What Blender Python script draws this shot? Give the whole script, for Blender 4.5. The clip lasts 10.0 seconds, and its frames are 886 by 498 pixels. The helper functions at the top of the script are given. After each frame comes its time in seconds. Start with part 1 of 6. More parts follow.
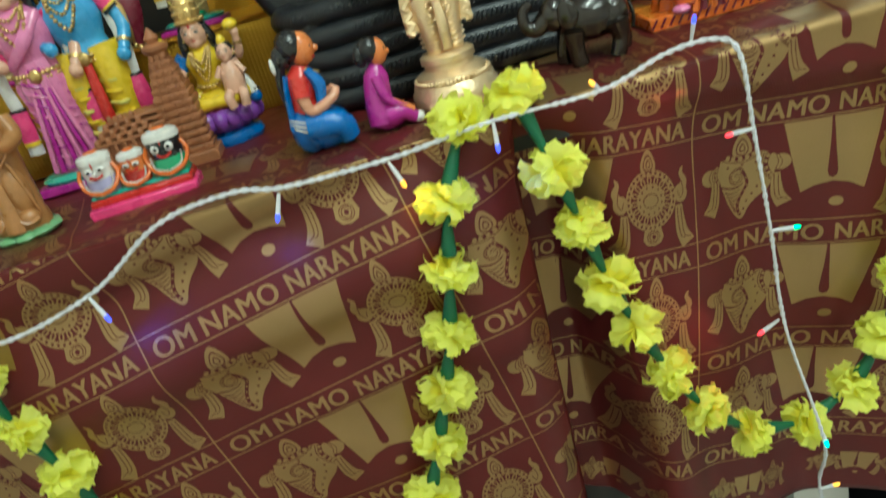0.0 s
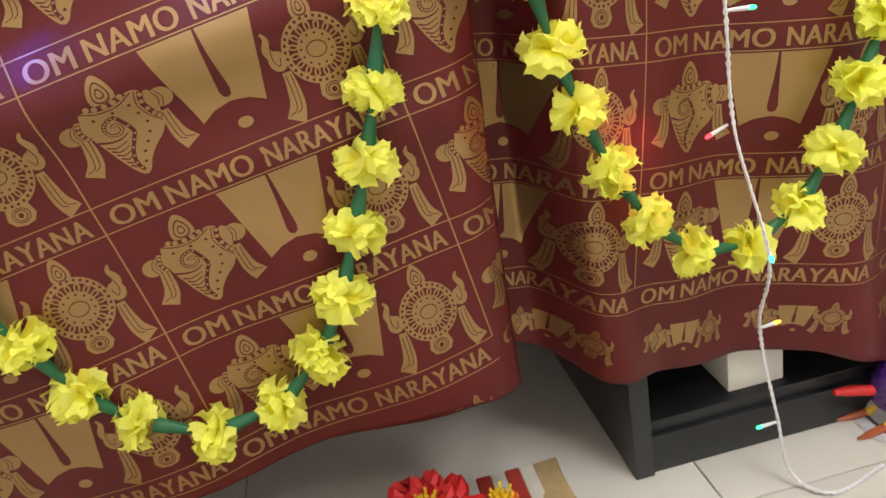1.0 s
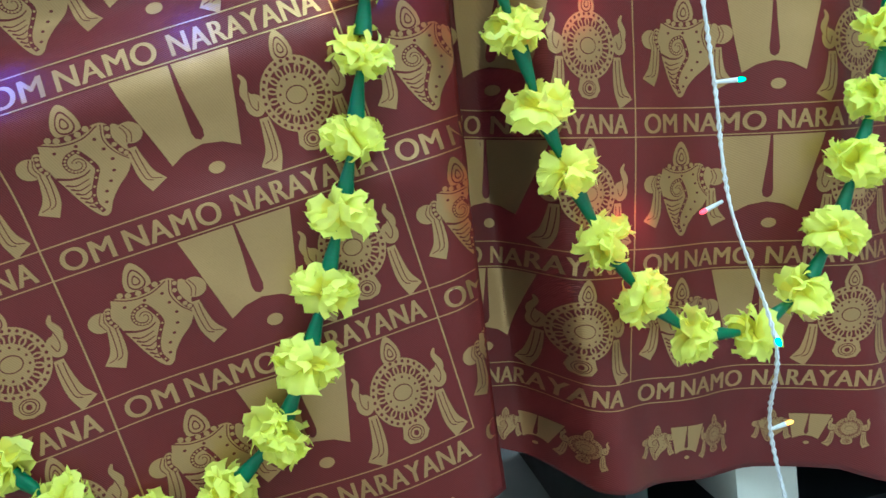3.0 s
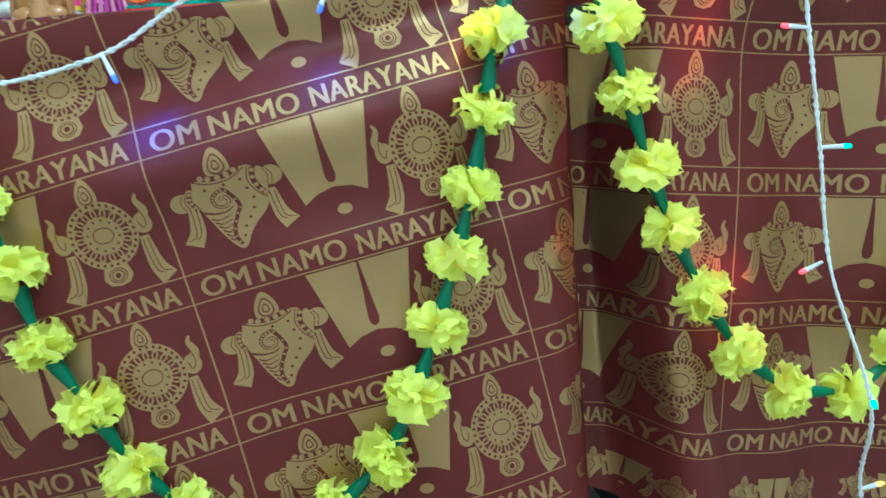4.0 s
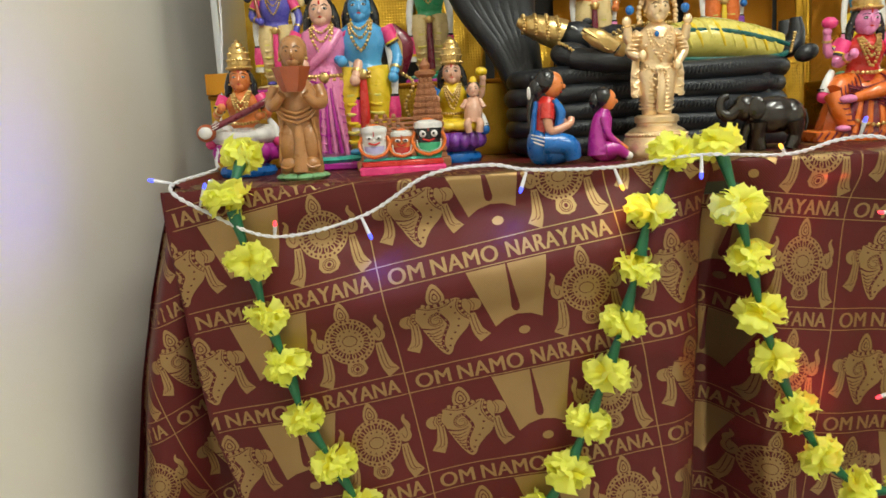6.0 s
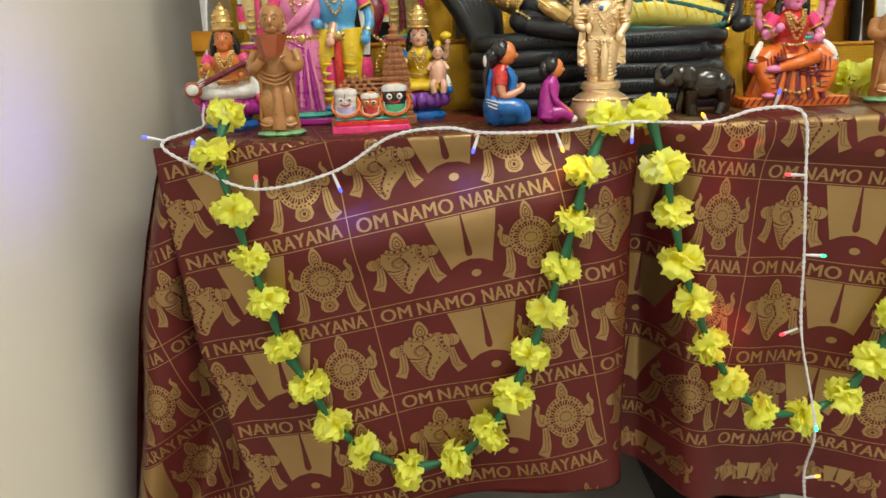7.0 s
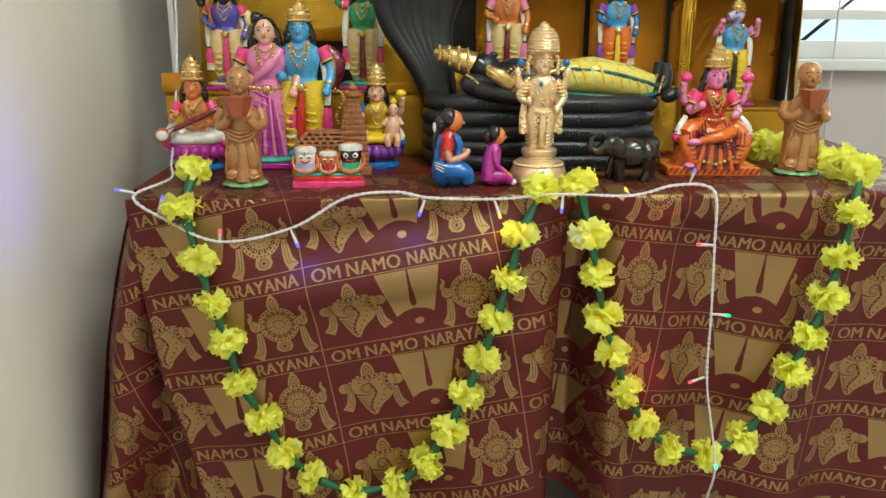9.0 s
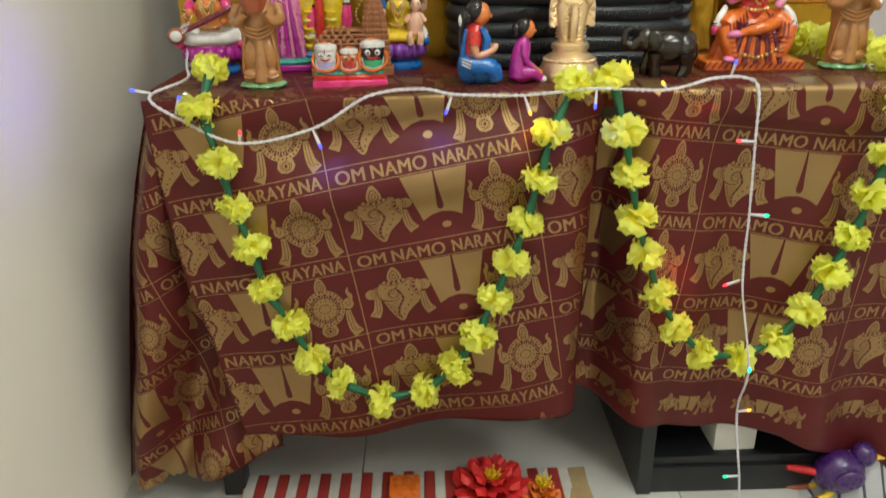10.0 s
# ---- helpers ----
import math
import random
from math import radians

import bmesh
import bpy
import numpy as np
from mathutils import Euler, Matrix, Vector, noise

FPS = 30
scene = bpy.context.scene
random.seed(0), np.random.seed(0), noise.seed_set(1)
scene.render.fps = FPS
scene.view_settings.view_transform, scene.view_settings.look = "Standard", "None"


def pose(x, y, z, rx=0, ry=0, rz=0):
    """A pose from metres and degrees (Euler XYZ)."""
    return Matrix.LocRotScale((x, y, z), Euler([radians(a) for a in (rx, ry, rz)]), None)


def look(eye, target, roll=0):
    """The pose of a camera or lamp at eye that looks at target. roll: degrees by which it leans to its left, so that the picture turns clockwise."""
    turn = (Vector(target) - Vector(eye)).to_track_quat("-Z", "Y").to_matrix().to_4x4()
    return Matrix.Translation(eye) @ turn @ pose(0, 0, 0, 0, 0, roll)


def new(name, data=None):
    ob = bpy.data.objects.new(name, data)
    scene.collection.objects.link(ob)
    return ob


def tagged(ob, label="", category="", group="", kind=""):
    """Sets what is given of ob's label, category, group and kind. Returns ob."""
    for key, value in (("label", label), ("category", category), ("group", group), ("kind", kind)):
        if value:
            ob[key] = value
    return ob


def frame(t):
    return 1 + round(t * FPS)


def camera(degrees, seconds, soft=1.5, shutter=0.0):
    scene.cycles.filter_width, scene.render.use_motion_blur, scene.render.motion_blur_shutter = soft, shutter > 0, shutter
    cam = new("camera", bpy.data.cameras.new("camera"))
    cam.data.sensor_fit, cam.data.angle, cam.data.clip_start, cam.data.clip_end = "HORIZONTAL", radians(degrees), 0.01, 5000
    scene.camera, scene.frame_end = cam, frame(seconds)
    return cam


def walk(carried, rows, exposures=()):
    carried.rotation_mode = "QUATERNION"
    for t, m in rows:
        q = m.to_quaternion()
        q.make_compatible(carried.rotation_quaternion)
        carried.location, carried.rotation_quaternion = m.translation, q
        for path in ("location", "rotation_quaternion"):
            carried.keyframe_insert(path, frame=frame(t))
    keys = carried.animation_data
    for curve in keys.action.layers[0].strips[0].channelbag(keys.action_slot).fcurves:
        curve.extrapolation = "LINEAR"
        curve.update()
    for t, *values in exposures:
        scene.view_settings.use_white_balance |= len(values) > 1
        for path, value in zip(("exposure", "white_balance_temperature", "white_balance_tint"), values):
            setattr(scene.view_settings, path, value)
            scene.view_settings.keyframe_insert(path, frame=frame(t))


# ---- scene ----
cam = camera(59.4, 10.0, 1.5, 0.25)
METRES, EYE, TILT, LEAN, TURN = 1.3, 0.971, -25.0, 15.0, -7.0
ROWS = [
    (0.0, 0.0, 0.0, 0.0, 0.0, -0.0, -0.0),
    (0.5, -0.0121, 0.0405, -0.0925, -2.06, -2.74, -2.18),
    (1.0, 0.0089, 0.0713, -0.1981, -5.51, 2.79, -3.07),
    (1.5, 0.0312, 0.1287, -0.2657, -4.18, 13.6, -3.79),
    (2.0, 0.0589, 0.1278, -0.2804, -6.72, 14.63, -2.52),
    (2.5, 0.0437, 0.1288, -0.2762, -7.25, 15.71, -3.17),
    (4.0, -0.0059, 0.0896, -0.2728, -2.62, 17.4, -9.11),
    (4.5, -0.0615, 0.0089, -0.2284, -0.6, 17.78, -10.48),
    (5.0, -0.1218, -0.0499, -0.1898, 1.35, 17.41, -11.96),
    (5.5, -0.1387, -0.0955, -0.2009, 1.86, 15.82, -13.03),
    (6.0, -0.1162, -0.1272, -0.2039, 1.51, 13.36, -13.76),
    (7.5, -0.0781, -0.2683, -0.1931, -0.22, 7.67, -14.62),
    (8.0, -0.0726, -0.2912, -0.1726, -1.29, 7.67, -15.14),
    (8.5, -0.0796, -0.3218, -0.1414, -2.27, 8.45, -15.57),
    (9.0, -0.0857, -0.3253, -0.1313, -2.66, 8.3, -15.83),
    (9.5, -0.0922, -0.3185, -0.1342, -2.19, 7.24, -15.82),
    (10.0, -0.09, -0.2946, -0.1562, -1.28, 2.33, -15.35),
]
walk(cam, [(t, pose(0, 0, EYE, TILT, LEAN, TURN) @ pose(METRES * x, METRES * y, METRES * z, 90 + pitch, roll, yaw)) for t, x, y, z, yaw, pitch, roll in ROWS],
     [(0.0, -0.28, 5800, -20), (0.6, -0.16, 5800, -16), (1.0, 0.14, 6650, 8), (1.5, 0.22, 5800, -5), (2.0, 0.36, 4700, -12), (2.5, 0.38, 4600, -14), (4.0, 0.30, 4400, -25), (4.5, 0.12, 4500, -25), (5.0, 0.00, 5700, -12), (5.5, -0.08, 6400, -4), (7.5, -0.08, 6750, 0), (9.0, -0.18, 6400, -5), (10.0, -0.24, 6500, -2)])

# ---- light ----
world = bpy.data.worlds.new("world")
scene.world = world
world.use_nodes = True
wn = world.node_tree.nodes
sky = wn.new("ShaderNodeTexSky")
sky.sky_type, sky.sun_disc, sky.sun_elevation, sky.sun_rotation = "NISHITA", False, radians(50), radians(30)
world.node_tree.links.new(sky.outputs[0], wn["Background"].inputs[0])
wn["Background"].inputs[1].default_value = 0.12


def area(name, m, w, h, power, color):
    lamp = bpy.data.lights.new(name, "AREA")
    lamp.shape, lamp.size, lamp.size_y, lamp.energy, lamp.color = "RECTANGLE", w, h, power, color
    ob = new(name, lamp)
    ob.matrix_world = m
    return ob


# an overhead tube light, an added fill lamp, and daylight in the window's opening
area("unseen_ceiling_beam", look((0.35, -0.10, 2.56), (0.15, 0.0, 0.0)), 1.15, 0.22, 26, (1.0, 0.975, 0.94))
# unseen fill, added to brighten the left wall and the cloth's front
area("unseen_ceiling_beam", look((1.10, -1.20, 2.56), (0.4, -0.8, 0.0)), 1.15, 0.22, 31, (1.0, 0.975, 0.94))
area("window_daylight", look((1.5, 1.58, 1.42), (1.1, 0.0, 0.6)), 1.2, 0.9, 9, (0.86, 0.93, 1.0))
scene.view_settings.exposure = 0.0


# ---- materials ----
def mat(name, base, rough=0.5, metal=0.0, vary=0.15, scale=40.0, bump=0.15, bump_scale=None, fine=400.0, coat=0.0, sheen=0.0, trans=0.0, emit=None, spec=0.5, island=0.0):
    """A surface with two scales of colour variation and a fine relief."""
    m = bpy.data.materials.new(name)
    m.use_nodes = True
    n, l = m.node_tree.nodes, m.node_tree.links
    b = n["Principled BSDF"]
    tc = n.new("ShaderNodeTexCoord")
    big, small = n.new("ShaderNodeTexNoise"), n.new("ShaderNodeTexNoise")
    big.inputs["Scale"].default_value, small.inputs["Scale"].default_value = scale, fine
    big.inputs["Detail"].default_value = 5
    for t in (big, small):
        l.new(tc.outputs["Object"], t.inputs["Vector"])
    add = n.new("ShaderNodeMath")
    add.operation = "MULTIPLY_ADD"
    l.new(small.outputs[0], add.inputs[0])
    add.inputs[1].default_value = 0.35
    l.new(big.outputs[0], add.inputs[2])
    ramp = n.new("ShaderNodeMapRange")
    ramp.inputs[1].default_value, ramp.inputs[2].default_value = 0.35, 1.0
    ramp.inputs[3].default_value, ramp.inputs[4].default_value = 1 - vary, 1 + vary
    l.new(add.outputs[0], ramp.inputs[0])
    val = ramp.outputs[0]
    if island:
        oi = n.new("ShaderNodeObjectInfo")
        r2 = n.new("ShaderNodeMapRange")
        r2.inputs[3].default_value, r2.inputs[4].default_value = 1 - island, 1 + island
        l.new(oi.outputs["Random"], r2.inputs[0])
        mu = n.new("ShaderNodeMath")
        mu.operation = "MULTIPLY"
        l.new(val, mu.inputs[0])
        l.new(r2.outputs[0], mu.inputs[1])
        val = mu.outputs[0]
    mix = n.new("ShaderNodeVectorMath")
    mix.operation = "SCALE"
    mix.inputs[0].default_value = base
    l.new(val, mix.inputs["Scale"])
    l.new(mix.outputs[0], b.inputs["Base Color"])
    rr = n.new("ShaderNodeMapRange")
    rr.inputs[3].default_value, rr.inputs[4].default_value = max(0.03, rough - 0.1), min(1, rough + 0.1)
    l.new(big.outputs[0], rr.inputs[0])
    l.new(rr.outputs[0], b.inputs["Roughness"])
    b.inputs["Metallic"].default_value = metal
    b.inputs["Specular IOR Level"].default_value = spec
    b.inputs["Coat Weight"].default_value, b.inputs["Coat Roughness"].default_value = coat, 0.12
    b.inputs["Sheen Weight"].default_value = sheen
    b.inputs["Transmission Weight"].default_value = trans
    if emit:
        b.inputs["Emission Color"].default_value, b.inputs["Emission Strength"].default_value = (*emit[:3], 1), emit[3]
    if bump:
        bp = n.new("ShaderNodeBump")
        bp.inputs["Strength"].default_value, bp.inputs["Distance"].default_value = bump, 0.001
        src = small
        if bump_scale:
            src = n.new("ShaderNodeTexNoise")
            src.inputs["Scale"].default_value = bump_scale
            l.new(tc.outputs["Object"], src.inputs["Vector"])
        l.new(src.outputs[0], bp.inputs["Height"])
        l.new(bp.outputs[0], b.inputs["Normal"])
    return m


def woven(name, base, rough, metal, sheen, strength, scale=2600.0, vary=0.12):
    """Cloth with a fine twill relief."""
    m = mat(name, base, rough, metal, vary, 14.0, 0.0, None, 700.0, 0.0, sheen)
    n, l = m.node_tree.nodes, m.node_tree.links
    tc = n["Texture Coordinate"]
    w = n.new("ShaderNodeTexWave")
    w.bands_direction = "DIAGONAL"
    w.inputs["Scale"].default_value, w.inputs["Distortion"].default_value = scale / 10, 0.6
    l.new(tc.outputs["Object"], w.inputs["Vector"])
    bp = n.new("ShaderNodeBump")
    bp.inputs["Strength"].default_value, bp.inputs["Distance"].default_value = strength, 0.0006
    l.new(w.outputs[1], bp.inputs["Height"])
    l.new(bp.outputs[0], n["Principled BSDF"].inputs["Normal"])
    return m


M = {}
M["cloth"] = woven("maroon_satin", (0.100, 0.0115, 0.0120), 0.42, 0.0, 0.0, 0.3)
M["cloth"].node_tree.nodes["Principled BSDF"].inputs["Specular IOR Level"].default_value = 0.26
M["zari"] = woven("gold_thread", (0.35, 0.225, 0.10), 0.40, 0.85, 0.0, 0.2, 2400)
M["plaster"] = mat("cream_plaster", (0.84, 0.79, 0.71), 0.75, 0, 0.05, 3.0, 0.25, 60.0)
M["wall_white"] = mat("white_plaster", (0.62, 0.56, 0.57), 0.7, 0, 0.05, 3.0, 0.2, 60.0)
M["ceiling"] = mat("ceiling_paint", (0.8, 0.79, 0.77), 0.8, 0, 0.03, 3.0, 0.1)
M["tile"] = mat("white_floor_tile", (0.62, 0.60, 0.57), 0.18, 0, 0.08, 5.0, 0.03, 8.0, coat=0.4, island=0.03)
M["grout"] = mat("grout", (0.30, 0.28, 0.26), 0.9, 0, 0.2, 30.0, 0.3)
M["blackwood"] = mat("black_laminate", (0.012, 0.013, 0.016), 0.38, 0, 0.3, 20.0, 0.1)
M["petal"] = mat("yellow_petal_cloth", (0.95, 0.97, 0.20), 0.65, 0, 0.08, 60.0, 0.3, 900.0, 900.0, island=0.04)
M["petal_deep"] = mat("golden_petal_cloth", (0.95, 0.86, 0.08), 0.65, 0, 0.10, 60.0, 0.3, 900.0, 900.0)
for key in ("petal", "petal_deep"):
    n, l = M[key].node_tree.nodes, M[key].node_tree.links
    b, tr, mx = n["Principled BSDF"], n.new("ShaderNodeBsdfTranslucent"), n.new("ShaderNodeMixShader")
    tr.inputs[0].default_value = (0.97, 0.98, 0.24, 1)
    mx.inputs[0].default_value = 0.5
    l.new(b.outputs[0], mx.inputs[1])
    l.new(tr.outputs[0], mx.inputs[2])
    l.new(mx.outputs[0], n["Material Output"].inputs[0])
M["stem"] = mat("green_plastic", (0.012, 0.115, 0.05), 0.45, 0, 0.2, 90.0, 0.15)
M["cable"] = mat("white_cable", (0.66, 0.65, 0.70), 0.4, 0, 0.08, 60.0, 0.05)
M["white_card"] = mat("white_card", (0.72, 0.70, 0.66), 0.6, 0, 0.06, 15.0, 0.1)


# ---- building tools ----
def finish(bm, name, mats, smooth=True):
    me = bpy.data.meshes.new(name)
    bmesh.ops.recalc_face_normals(bm, faces=bm.faces)
    bm.to_mesh(me)
    bm.free()
    for m in mats if isinstance(mats, (list, tuple)) else [mats]:
        me.materials.append(m)
    if smooth:
        me.polygons.foreach_set("use_smooth", [True] * len(me.polygons))
        me.set_sharp_from_angle(angle=radians(42))
    return me


def part(name, bm, material, parent, label="", smooth=True):
    """Links a bmesh or a mesh as one part under a thing or part."""
    ob = new(name, bm if isinstance(bm, bpy.types.Mesh) else finish(bm, name, material, smooth))
    ob.parent = parent
    return tagged(ob, label)


def empty(name, loc, label, category, group="", kind=""):
    ob = new(name)
    ob.empty_display_size = 0.02
    ob.location = loc
    return tagged(ob, label, category, group, kind)


def box_bm(lo, hi, bevel=0.0, seg=2, bm=None):
    bm = bm or bmesh.new()
    c = [(a + b) / 2 for a, b in zip(lo, hi)]
    r = bmesh.ops.create_cube(bm, size=1.0, matrix=Matrix.LocRotScale(c, None, [b - a for a, b in zip(lo, hi)]))
    if bevel:
        es = list({e for v in r["verts"] for e in v.link_edges})
        bmesh.ops.bevel(bm, geom=es, offset=bevel, segments=seg, affect="EDGES", profile=0.6)
    return bm


def sweep(bm, pts, radii, seg=8, mi=0, cap=True, squash=None):
    """A tube through pts, with a radius at each; squash flattens it along a direction."""
    pts = [Vector(p) for p in pts]
    if not isinstance(radii, (list, tuple)):
        radii = [radii] * len(pts)
    rings, side = [], None
    for i, p in enumerate(pts):
        d = (pts[min(i + 1, len(pts) - 1)] - pts[max(i - 1, 0)]).normalized()
        if side is None:
            side = d.cross(Vector((0.31, 0.2, 0.93)) if abs(d.z) < 0.9 else Vector((1, 0, 0))).normalized()
        side = (side - d * side.dot(d)).normalized()
        up = d.cross(side)
        ring = []
        for k in range(seg):
            a = 2 * math.pi * k / seg
            off = (side * math.cos(a) + up * math.sin(a)) * radii[i]
            if squash:
                ax, f = squash
                ax = Vector(ax)
                off -= ax * off.dot(ax) * (1 - f)
            ring.append(bm.verts.new(p + off))
        rings.append(ring)
    for a, b in zip(rings, rings[1:]):
        for k in range(seg):
            f = bm.faces.new((a[k], a[(k + 1) % seg], b[(k + 1) % seg], b[k]))
            f.material_index = mi
    if cap:
        for ring in (rings[0][::-1], rings[-1]):
            bm.faces.new(ring).material_index = mi
    return bm


def smooth_path(pts, n=8):
    """A Catmull-Rom path through pts."""
    P = [Vector(p) for p in pts]
    P = [2 * P[0] - P[1]] + P + [2 * P[-1] - P[-2]]
    out = []
    for i in range(1, len(P) - 2):
        a, b, c, d = P[i - 1:i + 3]
        for j in range(n):
            t = j / n
            out.append(0.5 * (2 * b + (c - a) * t + (2 * a - 5 * b + 4 * c - d) * t * t + (3 * b - a - 3 * c + d) * t ** 3))
    return out + [P[-2]]


def sstep(a, b, x):
    t = min(1, max(0, (x - a) / (b - a)))
    return t * t * (3 - 2 * t)


def lerp_table(tab, x):
    if x <= tab[0][0]:
        return tab[0][1]
    for (a, va), (b, vb) in zip(tab, tab[1:]):
        if x <= b:
            return va + (vb - va) * (x - a) / (b - a)
    return tab[-1][1]


# ---- room ----
WX0, WX1, WY0, WY1, WZ = -0.745, 2.7, -2.4, 1.62, 2.62
def wall(name, lo, hi, m, label):
    ob = new(name, finish(box_bm(lo, hi), name, m, False))
    return tagged(ob, label, "wall", kind="structure")


wall("wall_west", (WX0 - 0.15, WY0, 0), (WX0, WY1 + 0.15, WZ), M["plaster"], "smooth cream painted plaster wall beside the table")
wall("wall_south", (WX0, WY0 - 0.15, 0), (WX1, WY0, WZ), M["plaster"], "cream painted plaster wall")
wall("wall_east", (WX1, WY0, 0), (WX1 + 0.15, WY1 + 0.15, WZ), M["plaster"], "cream painted plaster wall")
# the back wall stands round a window opening
OX0, OX1, OZ0, OZ1 = 0.78, 2.15, 0.93, 2.0
tagged(new("ceiling", finish(box_bm((WX0 - 0.15, WY0 - 0.15, WZ), (WX1 + 0.15, WY1 + 0.15, WZ + 0.1)), "ceiling", M["ceiling"], False)), "flat white painted ceiling", "ceiling", kind="structure")
bm = bmesh.new()
for lo, hi in (((WX0, WY1, 0), (OX0, WY1 + 0.15, WZ)), ((OX1, WY1, 0), (WX1, WY1 + 0.15, WZ)), ((OX0, WY1, 0), (OX1, WY1 + 0.15, OZ0)), ((OX0, WY1, OZ1), (OX1, WY1 + 0.15, WZ))):
    box_bm(lo, hi, bm=bm)
tagged(new("wall_north", finish(bm, "wall_north", M["wall_white"], False)), "pale pinkish white plaster wall under a window", "wall", kind="structure")
bm = box_bm((WX0 - 0.15, WY0 - 0.15, -0.1), (WX1 + 0.15, WY1 + 0.15, -0.003))
floor = tagged(new("floor", finish(bm, "floor", M["grout"], False)), "glossy white square ceramic floor tiles with thin joints", "floor", kind="structure")

# ---- the draped cloth ----
ZT, RC = 0.773, 0.016          # height of the cloth on the table, and the roundness of its front edge
CELL_W, CELL_H = 0.298, 0.133  # the woven repeat


def sag(x):
    """How far the covered table top lies below its front edge; it leans a little to one end."""
    return min(0.016, max(0.004, 0.010 - 0.012 * x))


class Sheet:
    """One hanging width of the cloth: (x, z) on the front, z going on past the edge over the table top."""

    def __init__(self, lo, hi, hem, front, px, pz):
        self.lo, self.hi, self.hem, self.front = lo, hi, hem, front
        self.px, self.pz = px, pz  # how the pulled weave runs: x and z over repeats across and down
    def at(self, x, z):
        d = z - (ZT - RC)
        y = self.front(x, min(z, ZT))
        w = 0.0026 * noise.noise((x * 12, z * 9, 3.1)) + 0.0007 * noise.noise((x * 45, z * 40, 7.7))
        if d <= 0:
            return Vector((x, y + w, z))
        if d < RC * math.pi / 2:
            t = d / RC
            return Vector((x, y + RC * (1 - math.cos(t)) + w * math.cos(t), ZT - RC + RC * math.sin(t) + w * math.sin(t) - sag(x) * sstep(0.0, 1.0, t / (math.pi / 2))))
        over = d - RC * math.pi / 2
        ripple = 0.004 * sstep(0, 0.03, over) * (1 - sstep(0.05, 0.16, over)) * (0.5 + noise.noise((x * 9, over * 14, 1.3)))
        return Vector((x, y + RC + over, ZT + w + max(0, ripple) - sag(x)))

    def normal(self, x, z):
        e = 0.002
        n = (self.at(x + e, z) - self.at(x - e, z)).cross(self.at(x, z + e) - self.at(x, z - e))
        return n.normalized()

    def inside(self, x, z):
        zz = min(z, ZT)
        return lerp_table(self.lo, zz) + 0.001 < x < lerp_table(self.hi, zz) - 0.001 and z > lerp_table(self.hem, x) + 0.002

    def fabric(self, i, j, u, v):
        """The (x, z) of the point u, v metres right of and above the repeat's node i, j."""
        p, q = i + u / CELL_W, j - v / CELL_H
        terms = (1, p, q, p * p, p * q, q * q)
        return sum(a * b for a, b in zip(self.px, terms)), sum(a * b for a, b in zip(self.pz, terms))

    def grid(self, nx, nz, top):
        bm = bmesh.new()
        rows = []
        for j in range(nz + 1):
            row = []
            for i in range(nx + 1):
                f = i / nx
                x = lerp_table(self.lo, ZT) * (1 - f) + lerp_table(self.hi, ZT) * f
                h = lerp_table(self.hem, x)
                z = h + (top - h) * j / nz
                zz = min(z, ZT)
                x = lerp_table(self.lo, zz) * (1 - f) + lerp_table(self.hi, zz) * f
                z = max(z, lerp_table(self.hem, x))
                row.append(bm.verts.new(self.at(x, z)))
            rows.append(row)
        for r, s in zip(rows, rows[1:]):
            for i in range(nx):
                bm.faces.new((r[i], r[i + 1], s[i + 1], s[i]))
        return bm


def front_left(x, z):
    y = 0.704 + 0.01 * math.sin((x + 0.2) * 7.0) * sstep(ZT, 0.4, z) * 0.6
    # a swag pulled up to the middle of the table's edge: a valley under the edge, then a soft ridge
    crest = 0.610 + 0.17 * max(0, x + 0.32) + 0.9 * max(0, x + 0.06) ** 2
    on = sstep(-0.52, -0.34, x) * (1 - sstep(0.0, 0.07, x))
    y -= 0.017 * math.exp(-((z - crest) / 0.036) ** 2) * on
    y += 0.016 * math.exp(-((z - crest - 0.085) / 0.026) ** 2) * on
    y -= 0.006 * math.exp(-((z - crest + 0.10 + 0.2 * (x + 0.2)) / 0.025) ** 2) * sstep(-0.3, -0.1, x)
    y -= 0.009 * math.sin(x * 23 + z * 9) * sstep(0.58, 0.25, z)
    y += 0.030 * sstep(0.035, 0.10, x) ** 2 * sstep(ZT, 0.7, z)
    y += 0.012 * sstep(-0.47, -0.56, x - 0.12 * (ZT - z)) * sstep(ZT, 0.6, z)
    return y


def front_right(x, z):
    k = sstep(ZT + 0.01, 0.55, z)
    y = 0.716 + 0.024 * sstep(ZT, 0.66, z)
    y += 0.080 * (1 - sstep(0.125, 0.188, x)) * k
    y -= (0.016 + 0.014 * sstep(0.5, 0.2, z)) * math.exp(-((x - 0.205 + 0.06 * (z - 0.2)) / 0.035) ** 2) * k
    y += 0.012 * math.exp(-((x - 0.36 + 0.03 * z) / 0.05) ** 2) * k
    y -= 0.022 * math.exp(-((x - 0.515 + 0.05 * z) / 0.05) ** 2) * k
    y += 0.018 * math.exp(-((x - 0.62) / 0.045) ** 2) * k - 0.02 * sstep(0.66, 0.8, x) * k
    y += 0.006 * math.sin(x * 34 + z * 5) * k
    y -= 0.008 * math.exp(-((z - 0.735 + 0.15 * (x - 0.3)) / 0.02) ** 2) * sstep(0.15, 0.25, x)
    return y


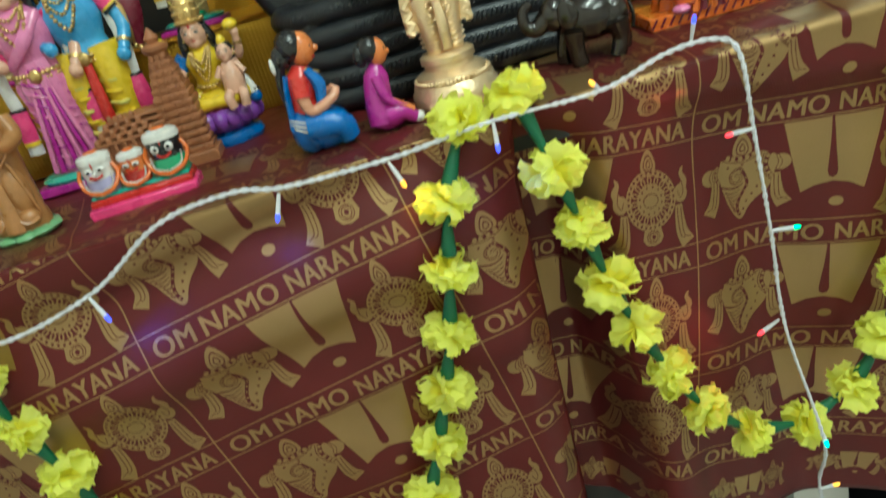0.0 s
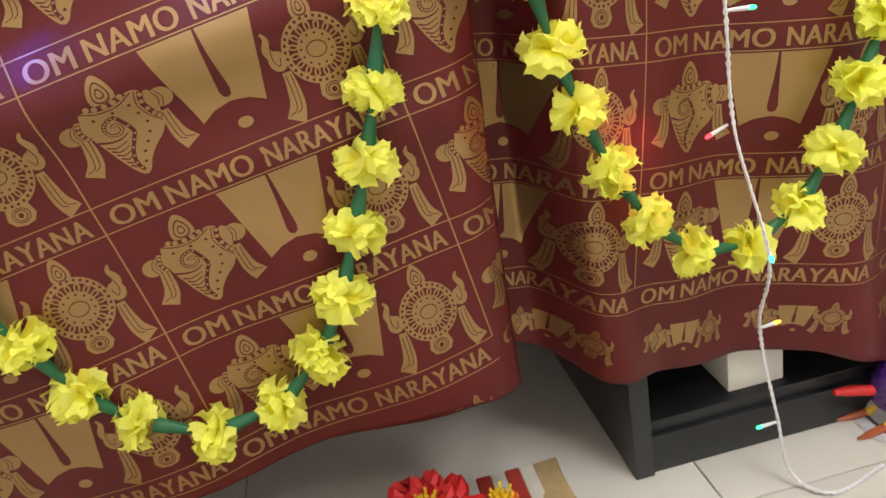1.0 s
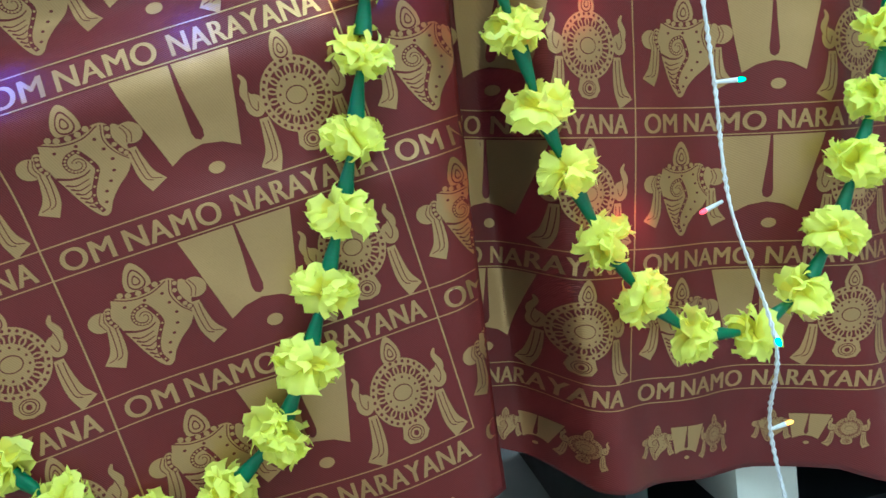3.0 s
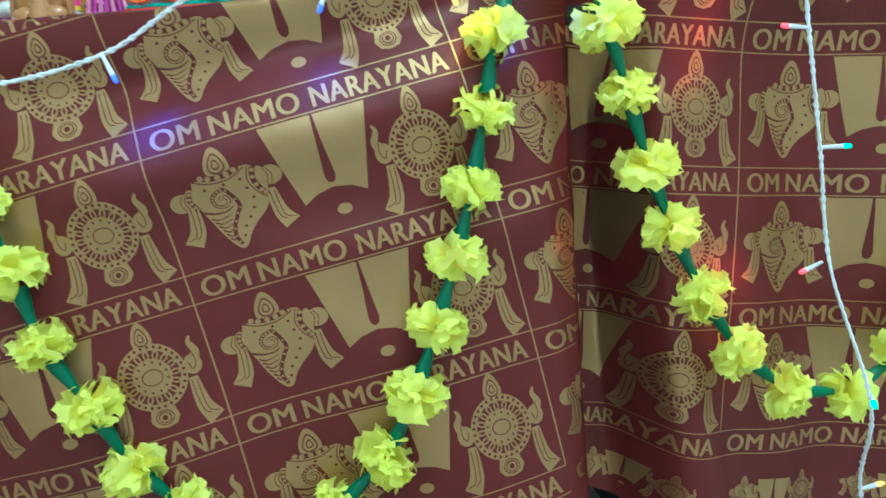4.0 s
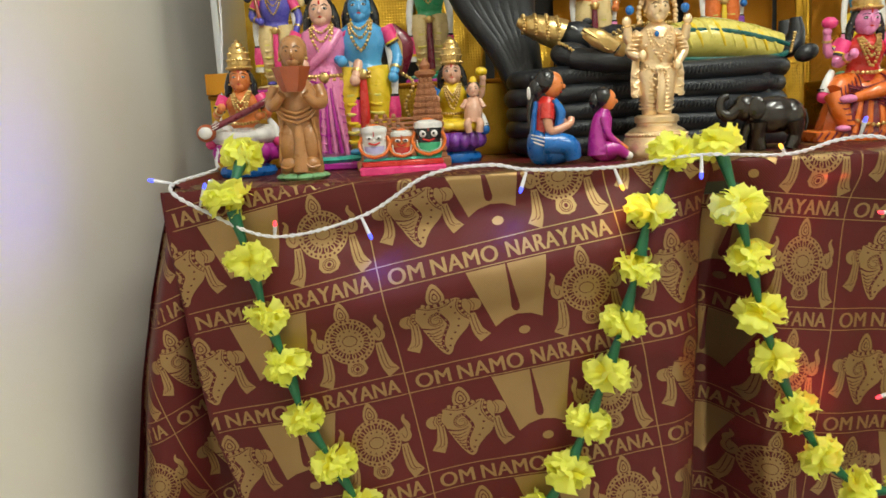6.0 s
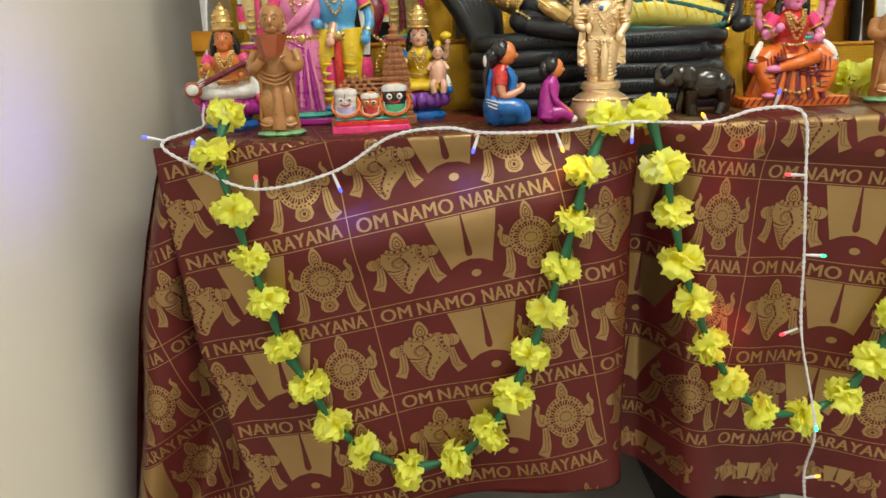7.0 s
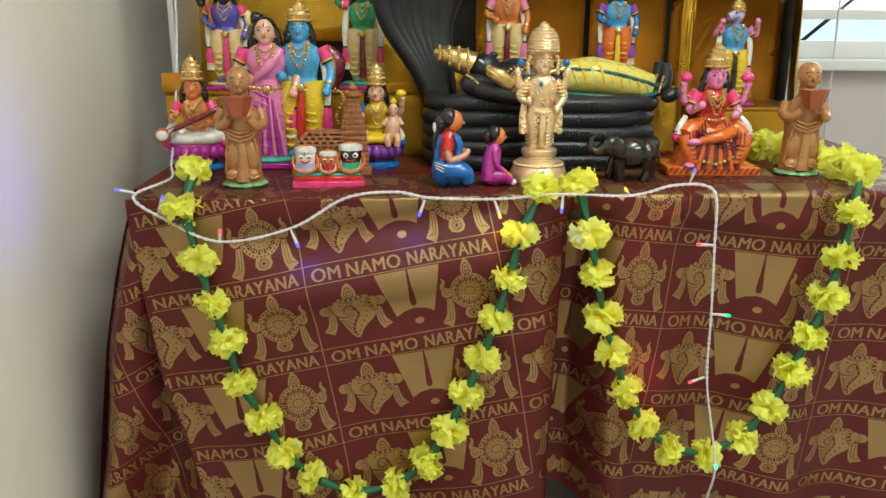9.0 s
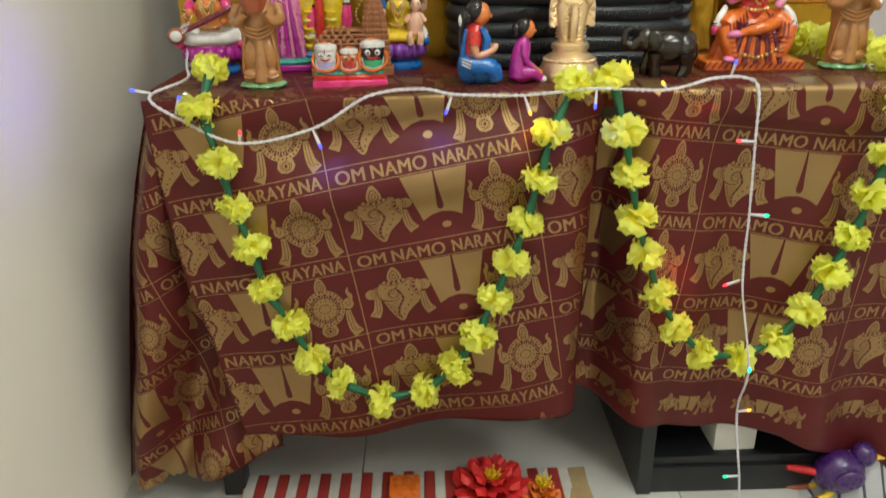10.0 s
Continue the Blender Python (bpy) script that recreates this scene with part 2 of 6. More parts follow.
def front_flap(x, z):
    edge = lerp_table(FLAP_LO, z)
    y = 0.716 + 0.050 * sstep(0.04, 0.11, x - edge) * sstep(ZT, 0.55, z)
    y += 0.055 * (1 - sstep(0.0, 0.045, x - edge)) ** 2
    y -= 0.014 * math.sin(x * 40 - z * 16) * sstep(0.6, 0.2, z)
    y -= 0.035 * sstep(0.22, 0.10, z) * sstep(-0.66, -0.55, x)
    return y


FLAP_LO = [(0.05, -0.712), (0.267, -0.682), (0.45, -0.658), (0.546, -0.641), (0.638, -0.618), (0.725, -0.592), (0.771, -0.575)]
CREASE = [(0.0, -0.47), (0.19, -0.483), (0.30, -0.508), (0.383, -0.525), (0.458, -0.546), (0.60, -0.562), (0.70, -0.570), (0.773, -0.572)]
sheet_l = Sheet(CREASE, [(0, 0.084), (0.5, 0.088), (0.66, 0.092), (0.773, 0.098)],
                [(-0.58, 0.180), (-0.48, 0.184), (-0.32, 0.186), (-0.13, 0.206), (0.02, 0.206), (0.1, 0.198)],
                front_left, (-0.2896, 0.3006, 0.0247, -0.0046, 0.0025, -0.001), (0.5183, 0.0541, -0.1375, -0.0038, -0.0042, -0.0015))
sheet_r = Sheet([(0, 0.070), (0.773, 0.092)], [(0, 0.80), (0.773, 0.78)],
                [(0.07, 0.225), (0.10, 0.210), (0.14, 0.192), (0.18, 0.178), (0.27, 0.166), (0.39, 0.148), (0.46, 0.140), (0.533, 0.109), (0.62, 0.045), (0.8, 0.02)],
                front_right, (0.2483, 0.2790, -0.0195, 0.0170, 0.001, -0.0020), (0.4235, -0.0376, -0.1371, 0.0073, -0.0027, 0.0025))
sheet_f = Sheet(FLAP_LO, [(z, x + 0.05) for z, x in CREASE],
                [(-0.72, 0.06), (-0.6, 0.07), (-0.5, 0.10), (-0.4, 0.15)],
                front_flap, (-0.640, 0.20, 0.035, 0, 0, 0), (0.600, 0.085, -0.132, 0, 0, 0))

tablecloth = empty("tablecloth", (0, 0, 0), "maroon satin cloth with woven gold emblems and lettering over a table", "tablecloth")
for nm, sh, nx, nz, top in (("left_drape", sheet_l, 110, 150, 1.38), ("right_drape", sheet_r, 110, 150, 1.38), ("side_flap", sheet_f, 46, 90, 0.772)):
    drape = part(nm, sh.grid(nx, nz, top), M["cloth"], tablecloth)
    sol = drape.modifiers.new("thickness", "SOLIDIFY")
    sol.thickness, sol.offset = 0.0008, 1.0
# the end of the cloth behind the flap, along the table's side
bm = bmesh.new()
cols = []
for i in range(24):
    y = 0.765 + 0.56 * i / 23
    cols.append([bm.verts.new((lerp_table(FLAP_LO, z) + 0.006 * math.sin(y * 30 + z * 4) * (ZT - z) / 0.7, y, z)) for z in (0.06, 0.2, 0.35, 0.5, 0.62, 0.7, 0.75, 0.766)] + [bm.verts.new((-0.55, y, ZT - 0.018))])
for a, b in zip(cols, cols[1:]):
    for k in range(8):
        bm.faces.new((a[k], b[k], b[k + 1], a[k + 1]))
part("end_drape", bm, M["cloth"], tablecloth)


# woven emblems, as outlines in metres round their centre: (outline, layer), layer 0 gold, 1 maroon on it, 2 gold again
def ell(cx, cy, rx, ry, n=20, turn=0.0):
    c, s = math.cos(turn), math.sin(turn)
    return [(cx + rx * math.cos(t) * c - ry * math.sin(t) * s, cy + rx * math.cos(t) * s + ry * math.sin(t) * c) for t in (2 * math.pi * k / n for k in range(n))]


def ribbon(pts, w0, w1):
    P = [Vector((*p, 0)) for p in pts]
    P = smooth_path(P, 5)
    L, R = [], []
    for i, p in enumerate(P):
        d = (P[min(i + 1, len(P) - 1)] - P[max(i - 1, 0)]).normalized()
        w = w0 + (w1 - w0) * i / (len(P) - 1)
        L.append((p.x - d.y * w, p.y + d.x * w))
        R.append((p.x + d.y * w, p.y - d.x * w))
    return [[L[i], L[i + 1], R[i + 1], R[i]] for i in range(len(P) - 1)]


def flame(cx, cy, r):
    return [(cx + 1.2 * r * math.sin(t) * (1 - 0.25 * (1 + math.cos(t))), cy + r * 1.25 * math.cos(t) * (1 if math.cos(t) < 0 else 1.15)) for t in (2 * math.pi * k / 18 for k in range(18))]


def beaded(shapes, pts, w, dots, r):
    """A maroon groove along pts with small gold beads in it."""
    shapes += [(q, 1) for q in ribbon(pts, w, w)]
    P = smooth_path([(*p, 0) for p in pts], 12)
    for k in range(dots):
        p = P[int((k + 0.5) / dots * (len(P) - 1))]
        shapes.append((ell(p.x, p.y, r, r, 8), 2))


def tail(shapes, s, x, top):
    """A ribbon end hanging beside an emblem, with two woven lines in it."""
    run = [(s * x, top), (s * (x + 0.0005), top - 0.014), (s * (x + 0.003), top - 0.030), (s * (x + 0.010), top - 0.043)]
    shapes += [(q, 0) for q in ribbon(run, 0.0042, 0.0088)]
    for d in (-0.0022, 0.0024):
        shapes += [(q, 1) for q in ribbon([(a + d, b - 0.003) for a, b in run[:3]] + [(run[3][0] + d * 1.6, run[3][1] + 0.006)], 0.00045, 0.00045)]


def finial(shapes, x, y, r):
    shapes += [(flame(x, y, r), 0), (flame(x, y - 0.0006, r * 0.66), 1), (flame(x, y - 0.0006, r * 0.55), 2), (flame(x, y - 0.001, r * 0.32), 3), (flame(x, y - 0.001, r * 0.22), 4)]


def wheel_shapes():
    s, R = [], 0.0315
    for side in (-1, 1):
        tail(s, side, 0.0345, -0.010)
        s.append((ell(side * 0.0375, 0.0015, 0.0085, 0.0095), 0))
        s += [(q, 0) for q in ribbon([(side * 0.038, 0.004), (side * 0.043, 0.013), (side * 0.0395, 0.022), (side * 0.042, 0.028)], 0.0052, 0.0010)]
        s += [(q, 1) for q in ribbon([(side * 0.034, 0.004), (side * 0.037, -0.003), (side * 0.041, 0.003), (side * 0.0395, 0.014)], 0.00045, 0.0004)]
    s.append((ell(0, 0, R, R, 40), 0))
    for k in range(30):
        t = 2 * math.pi * k / 30
        s.append((ell(0.905 * R * math.cos(t), 0.905 * R * math.sin(t), 0.00155, 0.00155, 7), 1))
    ring = [(math.cos(2 * math.pi * k / 32), math.sin(2 * math.pi * k / 32)) for k in range(33)]
    s += [([(a * R * 0.56, b * R * 0.56), (a * R * 0.80, b * R * 0.80), (c * R * 0.80, d * R * 0.80), (c * R * 0.56, d * R * 0.56)], 1) for (a, b), (c, d) in zip(ring, ring[1:])]
    for k in range(16):
        t = 2 * math.pi * k / 16
        s.append((ell(0.675 * R * math.cos(t), 0.675 * R * math.sin(t), 0.0048, 0.0030, 12, t), 2))
        s.append((ell(0.665 * R * math.cos(t), 0.665 * R * math.sin(t), 0.0032, 0.0013, 8, t), 3))
    for k in range(12):
        t = 2 * math.pi * (k + 0.5) / 12
        s.append((ell(0.45 * R * math.cos(t), 0.45 * R * math.sin(t), 0.00125, 0.00125, 6), 1))
    s += [(ell(0, 0, 0.0098, 0.0078, 20), 1), (ell(0, 0, 0.0088, 0.0068, 20), 2)]
    finial(s, 0, 0.0385, 0.0100)
    s += [([(-0.010, -0.027), (-0.0135, -0.040), (-0.009, -0.0465), (0, -0.0485), (0.009, -0.0465), (0.0135, -0.040), (0.010, -0.027)], 0)]
    s += [(ell(0, -0.0385, 0.0085, 0.0072), 1), (ell(0, -0.0385, 0.0076, 0.0063), 2), (ell(0, -0.0385, 0.0060, 0.0054), 3), (ell(0, -0.0385, 0.0050, 0.0044), 4), (ell(0, -0.0385, 0.0026, 0.0026, 10), 5)]
    return s


def conch_shapes():
    s = []
    for side, x, y in ((-1, 0.040, 0.008), (1, 0.0455, 0.013)):
        tail(s, side, 0.033 if side < 0 else 0.041, 0.003 if side < 0 else -0.001)
        s += [(ell(side * x, y, 0.0105, 0.0105), 0), (ell(side * (x - 0.0095), y, 0.0060, 0.0125), 0)]
        s += [(q, 1) for q in ribbon([(side * (x - 0.003), y + 0.009), (side * (x + 0.001), y), (side * (x - 0.002), y - 0.009)], 0.0004, 0.0004)]
        s += [(q, 1) for q in ribbon([(side * (x - 0.0055), y + 0.008), (side * (x - 0.003), y), (side * (x - 0.0055), y - 0.008)], 0.0004, 0.0004)]
    body = [(-0.0255, 0.026), (-0.0285, 0.010), (-0.0255, -0.006), (-0.0215, -0.018), (-0.016, -0.033), (-0.008, -0.049), (-0.001, -0.0565), (0.005, -0.054), (0.010, -0.044), (0.019, -0.033), (0.031, -0.022), (0.038, -0.008), (0.0385, 0.008), (0.034, 0.022), (0.027, 0.030), (0.012, 0.0285), (0, 0.027), (-0.013, 0.028)]
    s.append(([(p.x, p.y) for p in smooth_path([(*q, 0) for q in body + body[:1]], 3)[:-1]], 0))
    # the whorl, and the beaded edge that runs from it down to the tip
    whorl = [(-0.0045 + (0.002 + 0.00062 * k) * math.cos(2.6 - 0.52 * k), 0.0 + (0.002 + 0.00062 * k) * math.sin(2.6 - 0.52 * k)) for k in range(16)]
    beaded(s, whorl + [(0.0085, -0.008), (0.0045, -0.018), (-0.0015, -0.030), (-0.0035, -0.042), (0.0, -0.052)], 0.0019, 30, 0.00125)
    s += [(q, 1) for q in ribbon([(-0.025, -0.008), (-0.014, -0.0125), (-0.004, -0.0125), (0.003, -0.009)], 0.0013, 0.0005)]
    for k in range(6):
        y = -0.0165 - 0.0052 * k
        s += [(q, 1) for q in ribbon([(-0.0205 + 0.0022 * k, y), (-0.013 + 0.0016 * k, y - 0.0035), (-0.001 - 0.0006 * k, y - 0.0005)], 0.0009, 0.0004)]
    for x, y in ((-0.0165, 0.0155), (0.0015, 0.016), (0.0175, 0.017), (0.0205, 0.006), (0.0235, -0.0055), (0.0205, -0.0165), (0.0145, -0.0255), (0.008, -0.034), (0.0045, -0.044)):
        s.append((ell(x, y, 0.0017, 0.0015, 8), 1))
    s += [(q, 1) for q in ribbon([(-0.024, 0.0265), (-0.010, 0.0205), (0.008, 0.0205), (0.024, 0.028)], 0.0006, 0.0006)]
    beaded(s, [(-0.019, 0.0295), (-0.008, 0.0255), (0.006, 0.0255), (0.019, 0.0300)], 0.0028, 5, 0.0029)
    beaded(s, [(0.0315, 0.026), (0.0285, 0.014), (0.0325, 0.001), (0.0375, -0.006)], 0.0026, 5, 0.0023)
    s += [(q, 1) for q in ribbon([(0.027, 0.028), (0.0235, 0.014), (0.028, 0.0), (0.036, -0.010)], 0.0005, 0.0005)]
    beaded(s, [(-0.0305, 0.018), (-0.0325, 0.008), (-0.0285, -0.002)], 0.0022, 4, 0.0019)
    finial(s, 0.001, 0.0390, 0.0125)
    return [([(x, y * 0.83) for x, y in pts], layer) for pts, layer in s]


def mark_shapes():
    s, top, low, h = [], 0.050, 0.030, 0.037
    edge = lambda x: -h + 0.010 * (1 - (x / low) ** 2)  # the arched lower edge
    for side in (-1, 1):
        s.append(([(side * 0.0012, h), (side * top, h), (side * (low * 0.35 + top * 0.65), h * 0.3 - 0.0), (side * low, -h), (side * low * 0.55, edge(low * 0.55)), (0, edge(0)), (0, -0.0235), (side * 0.0038, -0.0215), (side * 0.0052, -0.0165), (side * 0.0045, -0.008), (side * 0.0028, 0.010)], 0))
    s.append((ell(0.004, -0.0485, 0.0072, 0.0050, 14), 0))
    return s


def outline_bm(shapes, layers):
    bm = bmesh.new()
    for pts, layer in shapes:
        if layer in layers:
            lift = layer + 0.012 * (len(bm.faces) % 25)
            fs = bm.faces.new([bm.verts.new((x, y, lift)) for x, y in pts])
            fs.normal_update()
            if fs.normal.z < 0:
                fs.normal_flip()
    bmesh.ops.triangulate(bm, faces=bm.faces[:])
    for _ in range(4):
        es = [e for e in bm.edges if e.calc_length() > 0.008]
        if not es:
            break
        bmesh.ops.subdivide_edges(bm, edges=es, cuts=1)
        bmesh.ops.triangulate(bm, faces=[f for f in bm.faces if len(f.verts) > 4])
    bmesh.ops.triangulate(bm, faces=bm.faces[:])
    V = [tuple(v.co) for v in bm.verts]
    bm.verts.index_update()
    F = [tuple(v.index for v in f.verts) for f in bm.faces]
    bm.free()
    return V, F


def text_flat(words, size, width):
    cu = bpy.data.curves.new("lettering", "FONT")
    cu.body, cu.size, cu.space_character = words, size, 1.06
    ob = bpy.data.objects.new("lettering", cu)
    scene.collection.objects.link(ob)
    me = bpy.data.meshes.new_from_object(ob.evaluated_get(bpy.context.evaluated_depsgraph_get()))
    bpy.data.objects.remove(ob)
    xs = [v.co.x for v in me.vertices]
    k = width / (max(xs) - min(xs))
    V, F = [], []
    for n, shift in enumerate((-0.0007, 0.0, 0.0007)):  # bold strokes
        F += [tuple(v + len(V) for v in p.vertices) for p in me.polygons]
        V += [((v.co.x - min(xs)) * k + shift, v.co.y, 0.2 * n) for v in me.vertices]
    return V, F


def lay(name, sh, i, j, u0, v0, flat, scale, label, materials=True):
    """Lays a flat emblem on the cloth, cut off where the cloth ends."""
    V, F = flat
    pos, ok = [], []
    for x, y, layer in V:
        fx, fz = sh.fabric(i, j, u0 + x * scale, v0 + y * scale)
        good = sh.inside(fx, fz) and fz < 0.96
        ok.append(good)
        pos.append(sh.at(fx, fz) + sh.normal(fx, fz) * (0.0013 + 0.00022 * layer) if good else None)
    keep = [f for f in F if all(ok[v] for v in f)]
    if len(keep) < 4:
        return
    used = sorted({v for f in keep for v in f})
    idx = {v: n for n, v in enumerate(used)}
    me = bpy.data.meshes.new(name)
    me.from_pydata([pos[v] for v in used], [], [[idx[v] for v in f] for f in keep])
    me.materials.append(M["zari"])
    me.materials.append(M["cloth"])
    me.polygons.foreach_set("material_index", [int(V[f[0]][2]) % 2 for f in keep])
    me.polygons.foreach_set("use_smooth", [True] * len(keep))
    part(name, me, None, tablecloth, label)


WHEEL, CONCH, MARK = (outline_bm(s(), range(6)) for s in (wheel_shapes, conch_shapes, mark_shapes))
WORDS = [(u, text_flat(word, 0.0258, w)) for word, u, w in (("OM", 0.0125, 0.043), ("NAMO", 0.066, 0.082), ("NARAYANA", 0.160, 0.129))]


def strip_flat(w, h, n):
    V = [(w * k / n, s * h, 0) for k in range(n + 1) for s in (0, 1)]
    return V, [(2 * k, 2 * k + 2, 2 * k + 3, 2 * k + 1) for k in range(n)]


HLINE = strip_flat(CELL_W, 0.0011, 40)
VLINE = ([(y, x, z) for x, y, z in strip_flat(CELL_H, 0.0016, 22)[0]], [f[::-1] for f in strip_flat(CELL_H, 0.0016, 22)[1]])
for sh, i0, i1, j0, j1 in ((sheet_l, -2, 3, -3, 2), (sheet_r, -2, 3, -5, 1), (sheet_f, -2, 2, -2, 5)):
    for j in range(j0, j1 + 1):
        for i in range(i0, i1):
            for u, word in WORDS:
                lay("lettering", sh, i, j, u, -0.0225, word, 1.0, "woven gold lettering")
            lay("border_line", sh, i, j, 0, 0.0, HLINE, 1.0, "thin woven gold line")
            lay("border_line", sh, i, j, 0, -0.0265, HLINE, 1.0, "thin woven gold line")
            lay("border_line", sh, i, j, 0, 0.0, VLINE, 1.0, "thin woven gold line")
            lay("conch_emblem", sh, i, j, 0.060, 0.0560, CONCH, 0.97, "woven gold shell emblem")
            lay("forehead_mark_emblem", sh, i, j, 0.1545, 0.068, MARK, 1.0, "woven gold forehead-mark emblem")
            lay("wheel_emblem", sh, i, j, 0.2445, 0.0555, WHEEL, 0.97, "woven gold wheel emblem")
    if sh is sheet_f:
        continue
    for i in range(i0, i1):
        for q, (flat, nm) in enumerate(((CONCH, "conch_emblem"), (MARK, "forehead_mark_emblem"), (WHEEL, "wheel_emblem"))):
            for half in (0, 0.145):
                lay(nm, sh, i, j1, 0.040 + 0.0365 * q + half, -0.070, flat, 0.40, "small woven gold border emblem")


# ---- table and what stands under it ----
table = empty("display_table", (0, 1.0, 0), "black wooden table hidden under the cloth", "table")
part("tabletop", box_bm((-0.548, -0.27, ZT - 0.052), (0.77, 0.33, ZT - 0.022), 0.004), M["blackwood"], table)
for x, y in ((-0.53, 0.28), (0.73, 0.28), (-0.535, -0.2), (0.735, -0.2)):
    part("leg", box_bm((x - 0.02, y - 0.02, 0.0), (x + 0.02, y + 0.02, ZT - 0.052), 0.003), M["blackwood"], table)
tv = empty("low_cabinet", (0.44, 0.985, 0), "open black laminate low cabinet under the table", "cabinet")
part("side_panel", box_bm((-0.222, -0.235, 0), (-0.196, 0.25, 0.36), 0.002), M["blackwood"], tv)
part("side_panel", box_bm((0.60, -0.21, 0), (0.626, 0.25, 0.36), 0.002), M["blackwood"], tv)
part("top", box_bm((-0.222, -0.17, 0.36), (0.626, 0.25, 0.385), 0.002), M["blackwood"], tv)
part("bottom_shelf", box_bm((-0.196, -0.222, 0.056), (0.60, 0.25, 0.075), 0.002), M["blackwood"], tv)
part("plinth", box_bm((-0.196, -0.229, 0.0), (0.60, -0.21, 0.056), 0.002), M["blackwood"], tv)
part("back_panel", box_bm((-0.196, 0.235, 0.075), (0.60, 0.25, 0.36)), M["blackwood"], tv)
wb = empty("white_box", (0.405, 0.795, 0.075), "small plain white cardboard box on the black shelf", "box")
part("carton", box_bm((-0.040, -0.015, 0.0), (0.038, 0.09, 0.066), 0.002), M["white_card"], wb)
part("lid", box_bm((-0.0412, -0.0162, 0.0662), (0.0392, 0.0912, 0.0685), 0.001), M["white_card"], wb)


# ---- garlands ----
def flower_mesh(seed):
    """A ruffled cloth flower: broad scalloped petals curling outwards all round the string (local z)."""
    rng = random.Random(seed)
    bm = bmesh.new()
    count = 20
    for p in range(count):
        up = 1 - 2 * (p + 0.5) / count
        turn = p * 2.39996 + rng.uniform(-0.3, 0.3)
        flat = math.sqrt(1 - up * up)
        d = Vector((flat * math.cos(turn), flat * math.sin(turn), up * 0.85)).normalized()
        n = d.orthogonal().normalized()
        n.rotate(Matrix.Rotation(rng.uniform(0, 6.28), 3, d))
        side = d.cross(n)
        R = 0.0365 * rng.uniform(0.88, 1.06) * (1 - 0.22 * abs(up))
        half, curl = rng.uniform(0.019, 0.024), rng.uniform(0.010, 0.018)
        wp, lobes = rng.uniform(0, 6), rng.choice((3, 4))
        rings = []
        for f in (0.05, 0.35, 0.62, 0.84, 1.0):
            ring = []
            for q in range(10):
                w = 2 * q / 9 - 1
                reach = R * f * (1 - 0.26 * w * w * f) * (1 - 0.13 * f ** 3 * abs(math.sin(lobes * math.pi * w / 2 + wp)))
                ruffle = 0.0030 * f * f * math.sin(lobes * math.pi * w * 0.8 + wp)
                v = d * (reach - 0.35 * curl * f ** 3) + side * (w * half * (0.22 + 0.78 * f ** 0.8)) + n * (curl * f ** 2.4 + ruffle)
                ring.append(bm.verts.new((v.x, v.y, v.z * 0.86)))
            rings.append(ring)
        for k, (a, b) in enumerate(zip(rings, rings[1:])):
            for q in range(9):
                fc = bm.faces.new((a[q], a[q + 1], b[q + 1], b[q]))
                fc.material_index = 1 if k == 0 or (k == 1 and (p % 3 == 0)) else 0
    sweep(bm, [(0, 0, -0.012), (0, 0, 0.012)], 0.003, 6, 1)
    return finish(bm, "flower", [M["petal"], M["petal_deep"]])


FLOWERS = [flower_mesh(s) for s in range(6)]
_cb = bmesh.new()
sweep(_cb, [(0, 0, -0.5), (0, 0, -0.3), (0, 0, 0.3), (0, 0, 0.5)], [0.0032, 0.0045, 0.0075, 0.0080], 10)
STEM = finish(_cb, "stem", M["stem"])


def garland(label, pts):
    g = empty("garland", pts[0], label, "garland", "flower garlands on the table")
    rng = random.Random(len(pts))
    P = [Vector(p) for p in pts]
    for i, p in enumerate(P):
        d = (P[min(i + 1, len(P) - 1)] - P[max(i - 1, 0)]).normalized()
        q = d.to_track_quat("Z", "Y")
        f = part("flower", FLOWERS[rng.randrange(6)], None, g)
        s = rng.uniform(0.93, 1.08)
        f.matrix_basis = Matrix.LocRotScale(p - P[0], q @ Euler((rng.uniform(-0.25, 0.25), rng.uniform(-0.25, 0.25), rng.uniform(0, 6))).to_quaternion(), (s, s, s))
        if i + 1 < len(P):
            e = P[i + 1] - p
            st = part("stem", STEM, None, g, "green plastic sleeve")
            st.matrix_basis = Matrix.LocRotScale((p + P[i + 1]) / 2 - P[0], e.to_track_quat("-Z", "Y"), (1, 1, max(0.02, e.length - 0.030)))
    return g


